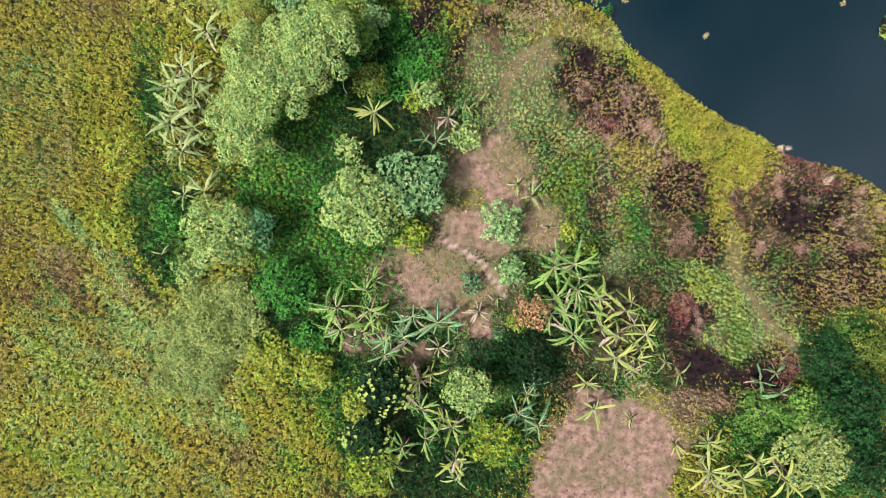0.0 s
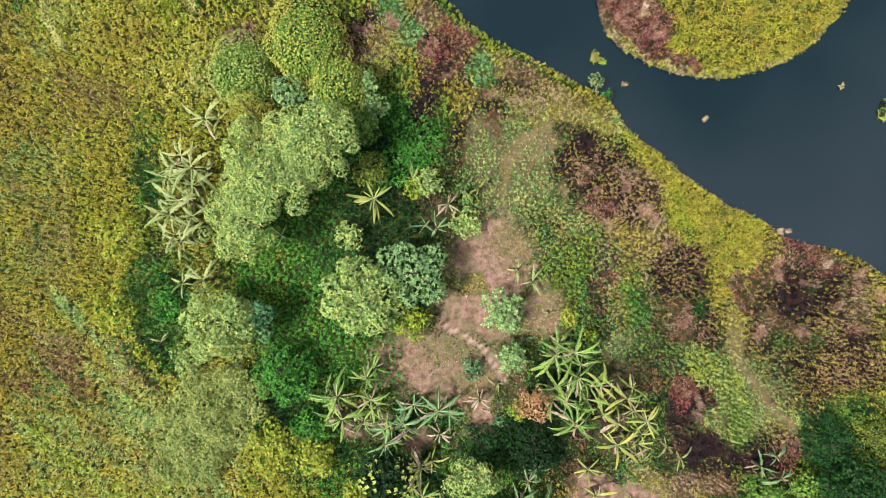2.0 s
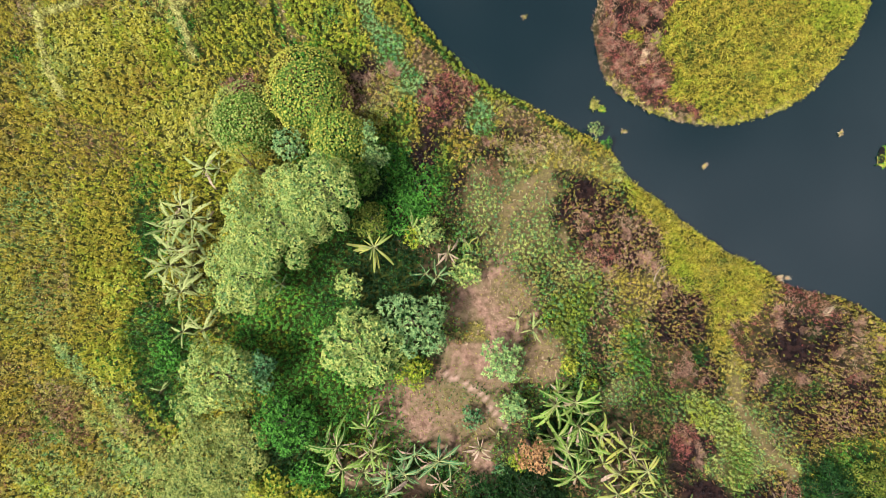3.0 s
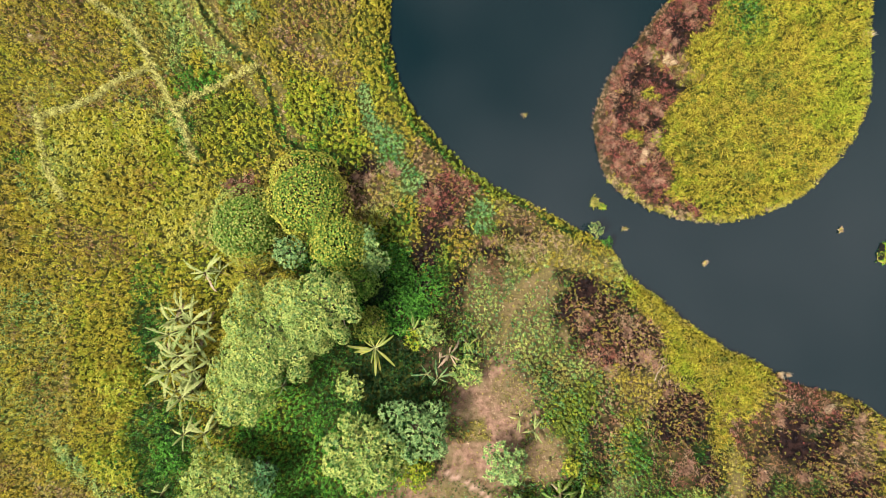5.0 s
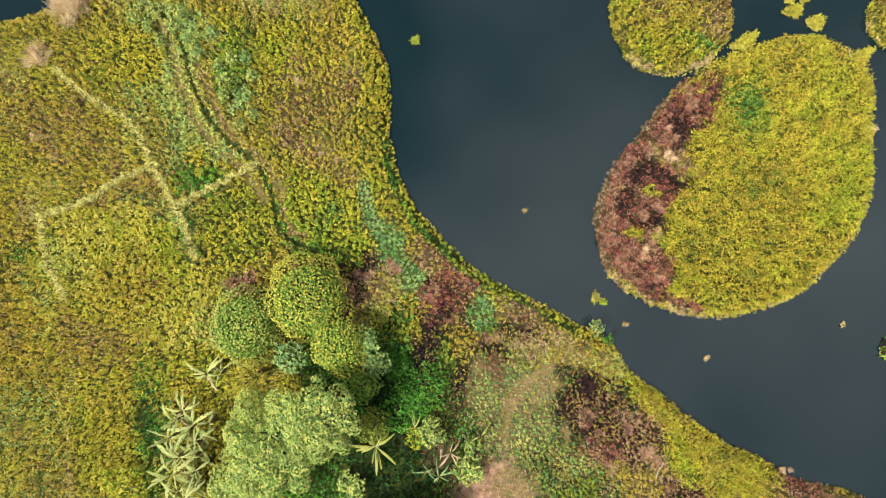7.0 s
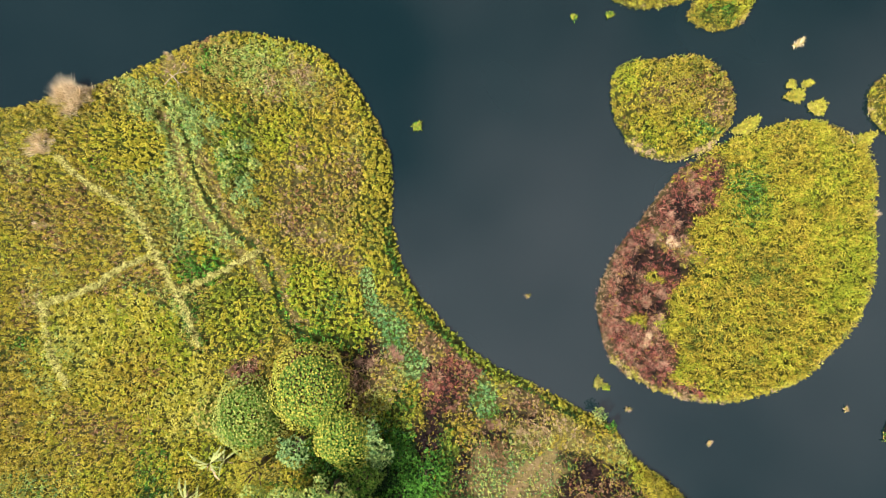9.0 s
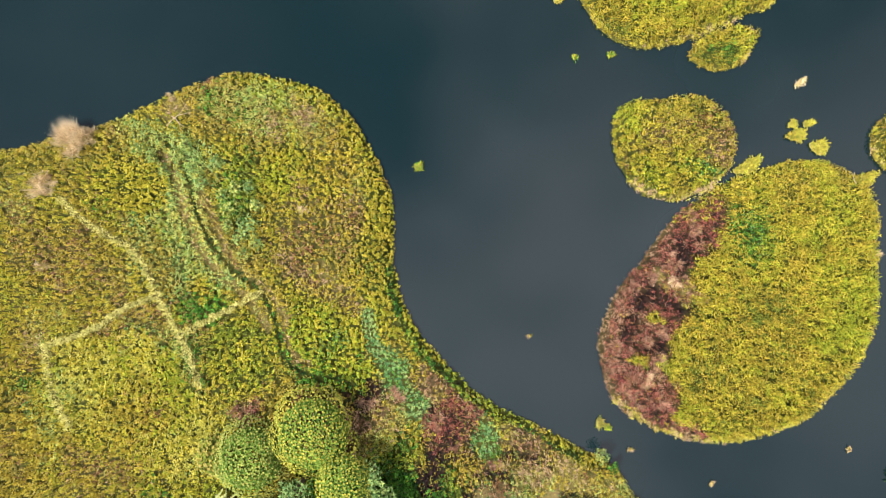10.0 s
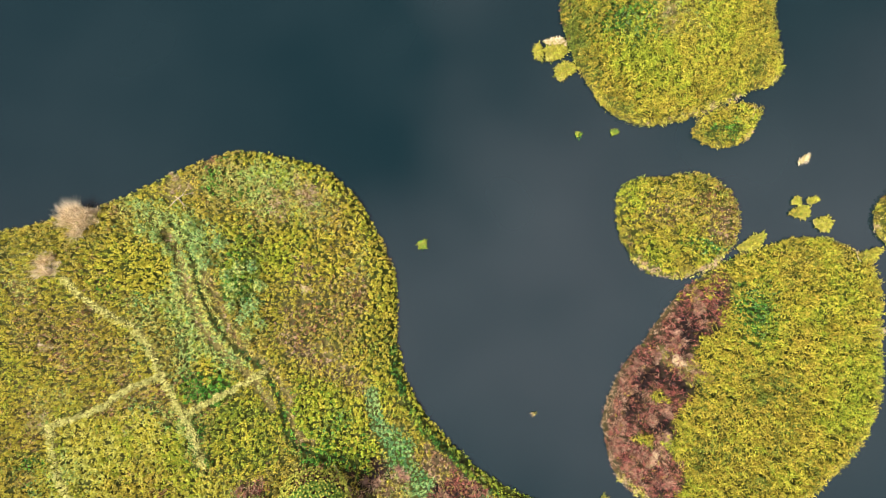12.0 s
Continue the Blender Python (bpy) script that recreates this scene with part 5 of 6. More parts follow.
def tussock(x, y, radius, tall, leaf, label, name="dry_grass_tussock", blades=260, seed=0, category="grass"):
    """A loose, windblown clump of blades in several bunches."""
    rng = np.random.default_rng(700 + seed)
    blades = int(blades * 2.2)
    bunches = max(4, blades // 70)
    a, r = rng.uniform(0, 2 * math.pi, bunches), radius * 0.75 * np.sqrt(rng.random(bunches))
    pick = rng.integers(0, bunches, blades)
    foot = np.stack((np.cos(a) * r, np.sin(a) * r, np.zeros(bunches)), -1)[pick] + rng.normal(0, radius * 0.09, (blades, 3)) * (1, 1, 0)
    wind = rng.normal(0, 0.5, (bunches, 2))[pick]
    t = rng.uniform(0, 2 * math.pi, blades)
    reach = radius * rng.uniform(0.15, 0.55, blades)
    way = np.stack((np.cos(t) * reach + wind[:, 0] * radius * 0.35, np.sin(t) * reach + wind[:, 1] * radius * 0.35, tall * rng.uniform(0.35, 1.0, blades)), -1)
    up = unit(np.stack((-way[:, 0], -way[:, 1], np.full(blades, radius)), -1) + rng.normal(0, 0.3, (blades, 3)))
    V, F = leaf_blades(foot, unit(way), up, np.linalg.norm(way, axis=1), rng.uniform(0.014, 0.034, blades), 0.10)
    ob = tagged(new(name, solid(name, V, F, LEAF[leaf])), label, category)
    ob.location = (x, y, ground_at(x, y))
    return ob


# ---- orchard: the tall trees ----
tree("broadleaf_tree", -7.40, 12.50, 7.9, 2.62, "sage", "tall pale-green broadleaf tree among the orchard shrubs", 8, seed=1, leaves=5, length=0.155, width=0.09)
tree("broadleaf_tree", -10.61, 10.56, 7.6, 3.47, "sage", "wide pale-green broadleaf tree beside the banana row", 9, seed=2, leaves=5, length=0.155, width=0.09)
tree("broadleaf_tree", -12.69, 7.09, 6.6, 2.54, "sage", "pale olive broadleaf tree over the banana row", 7, seed=3, leaves=5, length=0.155, width=0.09)
tree("broadleaf_tree", -4.99, 2.51, 4.8, 2.94, "sage", "pale round-headed fruit tree beside the bare earth", 9, leaves=7, length=0.24, width=0.12, seed=4)
# right half of the same tree, its shade put into a blue-green leaf
tree("broadleaf_tree", -1.62, 4.00, 4.6, 2.44, "celadon", "right half of the fruit tree, blue-green for its shaded side", 8, leaves=7, length=0.24, width=0.12, seed=5)
tree("broadleaf_tree", -14.38, 0.53, 5.3, 2.62, "sage", "grey-green broadleaf tree over dark undergrowth", 9, leaves=7, length=0.22, width=0.11, seed=6)
tree("broadleaf_tree", -12.04, 0.94, 4.2, 1.49, "teal", "small blue-green tree over dark undergrowth", 6, leaves=7, length=0.22, width=0.11, seed=7)
tree("young_tree", 4.42, 1.45, 3.3, 1.67, "mint", "young round mint-green tree on bare earth", 6, leaves=7, length=0.27, width=0.14, seed=8)
tree("young_tree", 5.02, -1.92, 2.5, 1.16, "mint", "small mint-green tree on bare earth", 5, leaves=7, length=0.22, width=0.12, seed=9)
tree("shrub", 2.45, -2.80, 1.6, 0.94, "teal", "low blue-green shrub on bare earth", 4, length=0.22, width=0.12, seed=10, category="shrub")
tree("broadleaf_tree", 2.25, -9.80, 4.6, 1.92, "sage", "round pale-green tree among banana plants", 7, length=0.18, width=0.10, seed=11)
tree("fruit_tree", 3.75, -13.30, 4.2, 1.94, "lime", "bright lime-green fruit tree among banana plants", 7, length=0.24, width=0.10, seed=12)
tree("fruit_tree", -5.44, -11.02, 3.6, 1.28, "citron", "yellow-green fruit tree at the meadow's edge", 6, length=0.20, width=0.09, stretch=0.7, seed=13)
tree("fruit_tree", -3.55, -9.65, 4.0, 1.72, "cream", "dark green tree with pale tips among bananas", 6, leaves=7, length=0.17, width=0.11, dome=0.40, gaps=0.6, seed=14)
tree("fruit_tree", -4.75, -13.04, 3.9, 1.58, "cream", "dark green tree at the meadow's edge", 6, leaves=7, length=0.17, width=0.11, dome=0.40, gaps=0.7, seed=15)
tree("fruit_tree", -4.37, -15.35, 3.8, 1.88, "lime", "yellow-green tree at the meadow's edge", 6, length=0.20, width=0.10, seed=16)
tree("shrub", -11.35, -8.17, 2.8, 2.00, "citron", "rounded yellow-green shrub at the meadow's edge", 6, length=0.19, width=0.10, seed=17, category="shrub")
tree("shrub", -8.49, -8.76, 2.6, 1.62, "citron", "rounded yellow-green shrub at the orchard's edge", 6, length=0.19, width=0.10, seed=18, category="shrub")
tree("shrub", -8.82, -6.83, 2.5, 1.54, "mid", "green shrub at the orchard's edge", 5, length=0.18, width=0.10, seed=19, category="shrub")
tree("shrub", -15.68, -5.95, 1.7, 3.68, "thicket", "broad misty-green shrub thicket by the meadow", 10, length=0.16, width=0.09, flat=0.3, seed=20, category="shrub")
tree("shrub", -13.77, -4.51, 2.2, 2.11, "thicket", "broad green shrub thicket by the meadow", 8, length=0.16, width=0.09, flat=0.35, seed=21, category="shrub")
tree("shrub", -17.31, -8.93, 2.0, 2.72, "thicket", "low pale shrub thicket in the meadow", 8, length=0.15, width=0.08, flat=0.3, seed=22, category="shrub")
tree("broadleaf_tree", -10.40, -2.90, 3.3, 2.36, "mid", "dark green round tree in the orchard", 8, length=0.20, width=0.11, seed=23)
tree("broadleaf_tree", -8.90, 19.40, 4.4, 2.75, "dome", "domed yellow-green tree with dense leaf tufts", 8, leaves=7, length=0.088, width=0.068, seed=24, dome=0.215)
tree("broadleaf_tree", -6.80, 16.40, 4.4, 1.98, "dome", "round green tree with dense leaf tufts", 7, leaves=7, length=0.088, width=0.068, seed=25, dome=0.215)
tree("broadleaf_tree", -13.30, 17.50, 3.6, 2.45, "mossdome", "round mid-green tree with dense leaf tufts", 7, leaves=7, length=0.088, width=0.068, seed=26, dome=0.215)
tree("shrub", -15.75, 17.50, 2.2, 1.50, "olive", "dull yellow-green shrub beside the round trees", 6, leaves=7, length=0.14, width=0.09, dome=0.33, seed=27, category="shrub")
tree("broadleaf_tree", -9.85, 15.80, 4.6, 1.15, "celadon", "blue-green tree between the round trees", 6, leaves=7, length=0.22, width=0.11, seed=28)
tree("broadleaf_tree", -5.00, 16.70, 3.6, 1.00, "mint", "slender blue-green tree beside the round trees", 5, leaves=7, length=0.22, width=0.11, seed=29)
tree("broadleaf_tree", -4.75, 15.10, 3.4, 0.95, "mint", "slender blue-green tree over dark undergrowth", 5, leaves=7, length=0.22, width=0.11, seed=30)
tree("feathery_tree", -12.45, 14.35, 5.3, 1.59, "saffron", "feathery golden-green tree behind the tall trees", 7, leaves=6, length=0.18, width=0.04, seed=31)
tree("shrub", -3.07, 11.73, 2.0, 2.14, "mid", "dark green shrub in the orchard's shade", 7, length=0.20, width=0.11, seed=32, category="shrub")
tree("shrub", -1.33, 13.25, 1.8, 1.88, "mid", "dark leafy shrub beside the scorched bank", 6, length=0.20, width=0.10, seed=33, category="shrub")
tree("fruit_tree", -4.65, 10.85, 3.3, 1.30, "moss", "olive-green fine-leaved tree above a palm", 7, length=0.15, width=0.08, seed=34)
tree("shrub", -0.65, 10.17, 2.4, 1.08, "sage", "pale yellow-green shrub beside banana plants", 5, length=0.20, width=0.11, seed=35, category="shrub")
tree("shrub", -1.74, 9.77, 2.0, 0.78, "lime", "lime-green shrub beside banana plants", 4, length=0.20, width=0.11, seed=36, category="shrub")
tree("shrub", -6.20, 6.45, 2.1, 1.09, "sage", "yellowish shrub with pale leaf tufts", 5, length=0.19, width=0.11, seed=37, category="shrub")
tree("shrub", 1.90, 7.42, 1.7, 1.18, "sage", "low pale shrub on the edge of bare earth", 5, length=0.18, width=0.10, seed=38, category="shrub")
tree("shrub", -1.75, 0.55, 2.4, 1.39, "lime", "yellow-green shrub under the fruit trees", 6, length=0.21, width=0.11, seed=39, category="shrub")
tree("shrub", 9.04, 0.91, 1.8, 0.78, "citron", "small yellow-green shrub beside banana plants", 4, length=0.20, width=0.11, seed=40, category="shrub")
tree("shrub", 10.59, -0.33, 1.5, 0.63, "lime", "small green shrub beside banana plants", 4, length=0.18, width=0.10, seed=41, category="shrub")
tree("fruit_tree", 6.30, -4.55, 4.6, 1.30, "rust", "rust-brown withered tree beside banana plants", 6, length=0.20, width=0.11, seed=42)
tree("shrub", 5.39, -5.26, 3.2, 0.76, "lime", "bright green shrub beside the withered tree", 5, length=0.20, width=0.11, seed=43, category="shrub")
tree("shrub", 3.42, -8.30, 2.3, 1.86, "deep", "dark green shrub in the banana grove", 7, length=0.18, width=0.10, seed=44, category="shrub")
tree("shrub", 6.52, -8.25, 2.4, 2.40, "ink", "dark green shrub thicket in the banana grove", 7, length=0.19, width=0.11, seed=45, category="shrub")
tree("shrub", 4.47, -6.69, 1.1, 0.71, "teal", "low blue-green shrub on bare earth", 4, length=0.18, width=0.10, seed=46, category="shrub")
tree("shrub", -21.88, 6.27, 2.1, 1.87, "citron", "yellow-green shrub in the weeds", 6, length=0.17, width=0.09, flat=0.4, seed=47, category="shrub")
tree("shrub", -22.60, 1.00, 1.7, 1.72, "citron", "yellow-green shrub in the weeds", 6, length=0.18, width=0.10, flat=0.4, seed=48, category="shrub")
tree("shrub", -17.35, -2.08, 2.1, 1.32, "sage", "grey-green shrub under the trees", 5, length=0.20, width=0.10, seed=49, category="shrub")
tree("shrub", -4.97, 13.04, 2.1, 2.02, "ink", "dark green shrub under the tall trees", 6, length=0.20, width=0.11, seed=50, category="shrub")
tree("shrub", 10.89, 17.34, 1.5, 0.63, "sage", "pale grey shrub at the water's edge", 4, length=0.16, width=0.06, seed=51, category="shrub")
tree("shrub", 11.74, 16.42, 1.2, 0.47, "mid", "small green shrub at the water's edge", 3, length=0.16, width=0.07, seed=52, category="shrub")
tree("shrub", -4.99, 13.70, 2.2, 1.24, "fern", "leafy green shrub in the tall trees' shade", 5, length=0.18, width=0.10, seed=61, category="shrub")
tree("shrub", -3.38, 14.86, 1.9, 1.33, "mid", "leafy green shrub in the orchard's shade", 5, length=0.18, width=0.09, seed=62, category="shrub")
tree("shrub", -1.71, 11.92, 1.7, 1.10, "mid", "leafy green shrub beside the orchard path", 5, length=0.17, width=0.09, seed=63, category="shrub")
tree("shrub", -18.67, 1.44, 1.7, 1.41, "mid", "low green shrub under the banana row", 5, length=0.17, width=0.09, seed=64, category="shrub")
tree("shrub", -5.41, 13.79, 4.0, 1.34, "fern", "leafy green shrub beside the tall trees", 6, length=0.18, width=0.10, seed=65, category="shrub")
tree("shrub", -4.34, 15.12, 3.2, 1.05, "mint", "blue-green shrub beside the tall trees", 6, length=0.18, width=0.10, seed=66, category="shrub")
tree("shrub", -5.92, 12.11, 3.0, 0.99, "mid", "green shrub at the foot of the tall trees", 5, length=0.18, width=0.10, seed=67, category="shrub")
# south-east thicket
tree("broadleaf_tree", 28.30, -10.95, 4.5, 2.78, "deep", "dark blue-green broadleaf tree by the field", 8, leaves=7, length=0.24, width=0.12, seed=53)
tree("broadleaf_tree", 25.40, -11.60, 3.4, 2.10, "fern", "blue-green broadleaf tree by the field", 8, leaves=7, length=0.22, width=0.11, seed=54)
tree("broadleaf_tree", 25.85, -13.90, 4.0, 2.75, "thicket", "pale olive broadleaf tree by the field", 8, leaves=7, length=0.20, width=0.11, seed=55)
tree("broadleaf_tree", 29.26, -15.07, 4.2, 2.31, "deep", "blue-green broadleaf tree in the thicket", 7, leaves=7, length=0.24, width=0.12, seed=56)
tree("shrub", 22.66, -11.70, 2.1, 1.75, "fern", "leafy green shrub beside the charred ground", 7, length=0.19, width=0.11, seed=57, category="shrub")
tree("shrub", 27.60, -8.30, 2.2, 2.40, "deep", "broad green shrub on the scorched bank", 8, length=0.13, width=0.07, flat=0.35, seed=58, category="shrub")
tree("shrub", 30.20, -7.60, 2.1, 2.02, "moss", "broad green shrub above the lake", 7, length=0.13, width=0.07, flat=0.35, seed=59, category="shrub")
# saplings on the peninsula
for i, (x, y, r) in enumerate([(-15.07, 34.71, 0.7), (-13.70, 33.60, 0.75), (-14.55, 36.08, 0.45), (-14.02, 31.56, 0.45), (-13.10, 34.89, 0.45), (-14.29, 32.74, 0.4), (-15.45, 35.69, 0.4),
                               (-13.12, 32.34, 0.45), (-15.07, 33.53, 0.4), (-13.68, 36.27, 0.4), (-18.62, 38.47, 0.5), (-17.45, 37.48, 0.5), (-20.40, 38.29, 0.4), (-16.07, 37.87, 0.4),
                               (-18.03, 39.26, 0.4), (-19.61, 37.50, 0.4), (-21.38, 38.89, 0.4), (-16.86, 36.49, 0.4)]):
    tree("sapling", x, y, 1.25 + 0.1 * (i % 3), r * 1.25, "mint" if i % 4 == 1 else "sage", "pale-leaved sapling in the peninsula's weeds", 4, length=0.17, width=0.07, seed=80 + i, spread=0.5)

# ---- banana plants ----
GREEN = "green banana plant with torn fronds"
PALE = "pale-fronded banana plant beside the tall trees"
DRY = "half-withered banana plant with brown hanging fronds"
BLUE = "blue-green banana plant in the shade"
GOLD = "yellowing banana plant with narrow fronds"


def stand(rows, top, reach, tone, label, first, count=8, dead=2, strap=False):
    for i, (x, y) in enumerate(rows):
        if top > 2.3:
            banana(x + 0.8 * math.cos(2.1 * i + first), y + 0.8 * math.sin(2.1 * i + first), top * 0.72, reach * 0.8, tone, label, first + i + 300, 7, 2, strap)
        banana(x, y, top + 0.35 * ((i * 7) % 3 - 1), reach * (0.9 + 0.1 * ((i * 5) % 3)), tone, label, first + i, count, dead, strap)


stand([(-4.86, -3.27), (-6.8, -4.42), (-4.51, -4.56), (-5.04, -6.16), (-6.48, -5.94)], 2.9, 1.6, "green", GREEN, 1, 8, 3)
stand([(-1.62, -5.03), (0.06, -5.4), (-3.51, -7.6), (-2.3, -6.45)], 2.8, 1.6, "teal", GREEN, 10, 8, 2)
stand([(0.19, -7.27), (-1.23, -9.6), (2.89, -4.66)], 2.1, 1.3, "dry", DRY, 16, 6, 3)
stand([(7.93, -1.56), (9.25, -1.33), (7.79, -3.65), (9.53, -3.07), (8.7, -4.67), (9.16, -5.99), (10.14, -4.58)], 3.1, 1.85, "green", GREEN, 20, 9, 1)
stand([(11.15, -3.72), (12.88, -4.48), (12.16, -6.09)], 2.8, 1.5, "yellow", DRY, 30, 6, 5)
stand([(14.07, -7.1), (12.31, -7.72), (14.22, -6.06)], 2.5, 1.5, "yellow", GOLD, 36, 9, 1, True)
stand([(13.82, -8.66)], 2.0, 1.3, "dry", DRY, 40, 7, 3)
stand([(16.14, -8.18), (17.1, -9.04)], 1.2, 0.95, "pale", "young pale banana plant beside charred ground", 42, 5, 0)
stand([(10.5, -9.66), (10.91, -11.33)], 2.2, 1.4, "yellow", "banana plant with drooping fronds at the tilled field", 46, 10, 2, True)
stand([(13.67, -12.25), (16.91, -14.01)], 1.2, 1.1, "yellow", "small banana plant on the tilled field", 50, 8, 1, True)
stand([(18.76, -13.53), (18.78, -15.5), (20.86, -15.86), (22.12, -14.85), (24.06, -15.99), (25.79, -15.89), (19.45, -16.65)], 2.6, 1.75, "yellow", "yellow-green banana plant at the field's corner", 56, 9, 1, True)
stand([(23.75, -8.8), (22.42, -9.36), (23.68, -10.09)], 2.0, 1.1, "teal", "blue-green banana plant beside charred ground", 64, 6, 2)
stand([(6.29, -10.38), (6.97, -12.41), (5.54, -11.46)], 2.6, 1.5, "teal", BLUE, 70, 7, 1)
stand([(-3.15, -7.58), (-1.0, -11.28), (-2.25, -13.78), (-0.72, -13.46), (-3.08, -14.94)], 2.8, 1.5, "green", GREEN, 76, 7, 2)
stand([(-1.15, -9.34), (1.12, -12.64), (1.37, -14.73)], 2.4, 1.4, "yellow", DRY, 82, 7, 4)
stand([(1.73, -15.73)], 2.4, 1.2, "pale", DRY, 86, 6, 3)
stand([(-15.89, 14.4)], 2.9, 1.7, "pale", PALE, 88, 8, 4)
stand([(-17.53, 11.87), (-16.69, 11.03), (-18.07, 10.26), (-16.69, 9.81), (-17.53, 8.81), (-17.99, 7.78), (-16.69, 7.78), (-17.72, 6.44), (-17.23, 6.06)], 2.9, 1.6, "pale", PALE, 92, 9, 0)
stand([(-17.62, 3.18), (-16.08, 3.45)], 2.3, 1.45, "pale", "pale banana plant over dark undergrowth", 100, 8, 0)
stand([(-10.9, 6.48)], 2.0, 1.1, "teal", "blue-green banana plant under the tall trees", 104, 6, 0)
stand([(-1.8, 10.38)], 2.1, 1.5, "green", BLUE, 106, 9, 0, True)
stand([(-4.53, 9.09)], 2.0, 2.1, "yellow", "palm-like plant with long narrow arching fronds", 108, 14, 0, True)
stand([(0.68, 8.75)], 2.3, 1.2, "dry", DRY, 110, 8, 1)
stand([(-0.91, 7.24), (-0.13, 7.04)], 1.8, 1.1, "teal", GREEN, 113, 6, 0)
stand([(2.77, 9.82), (1.8, 9.59)], 2.2, 0.9, "yellow", "young banana plant with bright yellow-green fronds", 116, 4, 0)
stand([(5.55, 4.18), (6.53, 3.4)], 1.7, 1.15, "pale", "small pale banana plant on bare earth", 120, 5, 0)
stand([(7.77, 1.23), (4.24, -3.82)], 1.0, 0.6, "pale", "young banana shoot on bare earth", 124, 4, 1)
stand([(-20.09, 5.07), (-20.28, -4.44), (-19.30, -0.93)], 1.2, 0.7, "pale", "young banana shoot in the weeds", 127, 4, 0)
stand([(-7.73, 21.65), (-9.07, 20.61)], 1.5, 0.9, "pale", "young pale banana plant beside the round trees", 131, 4, 0)
stand([(-5.10, 12.95)], 2.9, 0.6, "yellow", "small bright yellow plant under the tall trees", 135, 5, 0)

# ---- fallen fronds under the banana plants ----
for i, (x, y) in enumerate([(-5.30, -6.79), (-4.11, -5.78), (-5.89, -7.39), (-1.50, -8.35), (-0.30, -8.93), (0.69, -7.73), (-1.09, -9.54), (-0.09, -10.13), (-2.09, -8.95), (3.06, -5.71),
                            (12.02, -5.03), (14.07, -9.40), (14.87, -9.79), (13.26, -8.81), (0.94, 7.80), (-0.06, 7.99), (4.24, -4.10), (1.99, -17.92), (0.97, -15.93), (-1.63, -15.95), (-4.70, -6.46), (-3.31, -6.77), (-5.70, -5.99), (0.30, -8.33), (1.08, -6.92), (-0.48, -10.94), (-1.48, -10.74), (0.13, -11.93), (-0.45, -13.74), (12.64, -7.21), (13.45, -7.81), (15.06, -8.79), (11.41, -4.43)]):
    f = tagged(new("fallen_frond", FRONDS["dry"][i % 4][0]), "withered brown banana frond lying on the ground", "frond", "fallen banana fronds")
    part("midrib", FRONDS["dry"][i % 4][1], f)
    f.matrix_basis = pose(x, y, ground_at(x, y) + 0.14, 0, 10, 77 * i) @ Matrix.Diagonal((0.55, 0.6, 0.25, 1))

# ---- clods on the tilled field ----
def clods():
    rng = np.random.default_rng(5)
    V, F = [], []
    turn = radians(-28)
    for i in range(14):
        for j in range(15):
            if rng.random() < 0.5:
                continue
            u, v = (i - 6.5) * 0.74 + rng.normal(0, 0.12), (j - 7) * 0.72 + rng.normal(0, 0.12)
            x, y = 12.18, -15.86
            x, y = x + u * math.cos(turn) - v * math.sin(turn), y + u * math.sin(turn) + v * math.cos(turn)
            r, z = rng.uniform(0.07, 0.14), ground_at(x, y)
            k = len(V)
            for ring_r, h in ((1.0, -0.02), (0.55, 0.07)):
                V += [(x + r * ring_r * math.cos(a) * rng.uniform(0.7, 1.2), y + r * ring_r * math.sin(a) * rng.uniform(0.7, 1.2), z + h) for a in np.arange(6) * math.pi / 3]
            F += [(k + a, k + (a + 1) % 6, k + 6 + (a + 1) % 6, k + 6 + a) for a in range(6)]
            F += [(k + 6, k + 7, k + 8, k + 9), (k + 6, k + 9, k + 10, k + 11)]
    tagged(new("soil_clods", solid("soil_clods", V, F, CLOD)), "dark clods in rows over the tilled field", "soil", kind="stuff")


CLOD = bark("clod", (0.24, 0.15, 0.115), (0.13, 0.085, 0.065))
clods()

# ---- dry grass tussocks ----
DRY_GRASS = "dry straw-coloured grass tussock on the bank"
for i, (x, y, r, h, k) in enumerate([(-25.90, 39.49, 1.30, 1.3, 760), (-26.95, 39.85, 0.85, 1.0, 300), (-25.00, 39.91, 0.75, 1.0, 240), (-28.0, 36.57, 1.0, 1.0, 450), (-19.32, 42.67, 0.5, 0.6, 120),
                                     (-28.25, 30.65, 0.55, 0.5, 150), (24.59, 6.95, 0.45, 0.6, 110), (30.50, 31.24, 0.6, 0.8, 180), (-10.03, 34.67, 0.6, 0.5, 120),
                                     (27.54, 4.74, 0.5, 0.5, 140), (31.28, 25.73, 0.35, 0.5, 90), (16.02, 29.35, 0.6, 0.6, 180), (14.40, 22.44, 0.6, 0.5, 160)]):
    tussock(x, y, r, h, "bleached", DRY_GRASS, blades=k, seed=i)

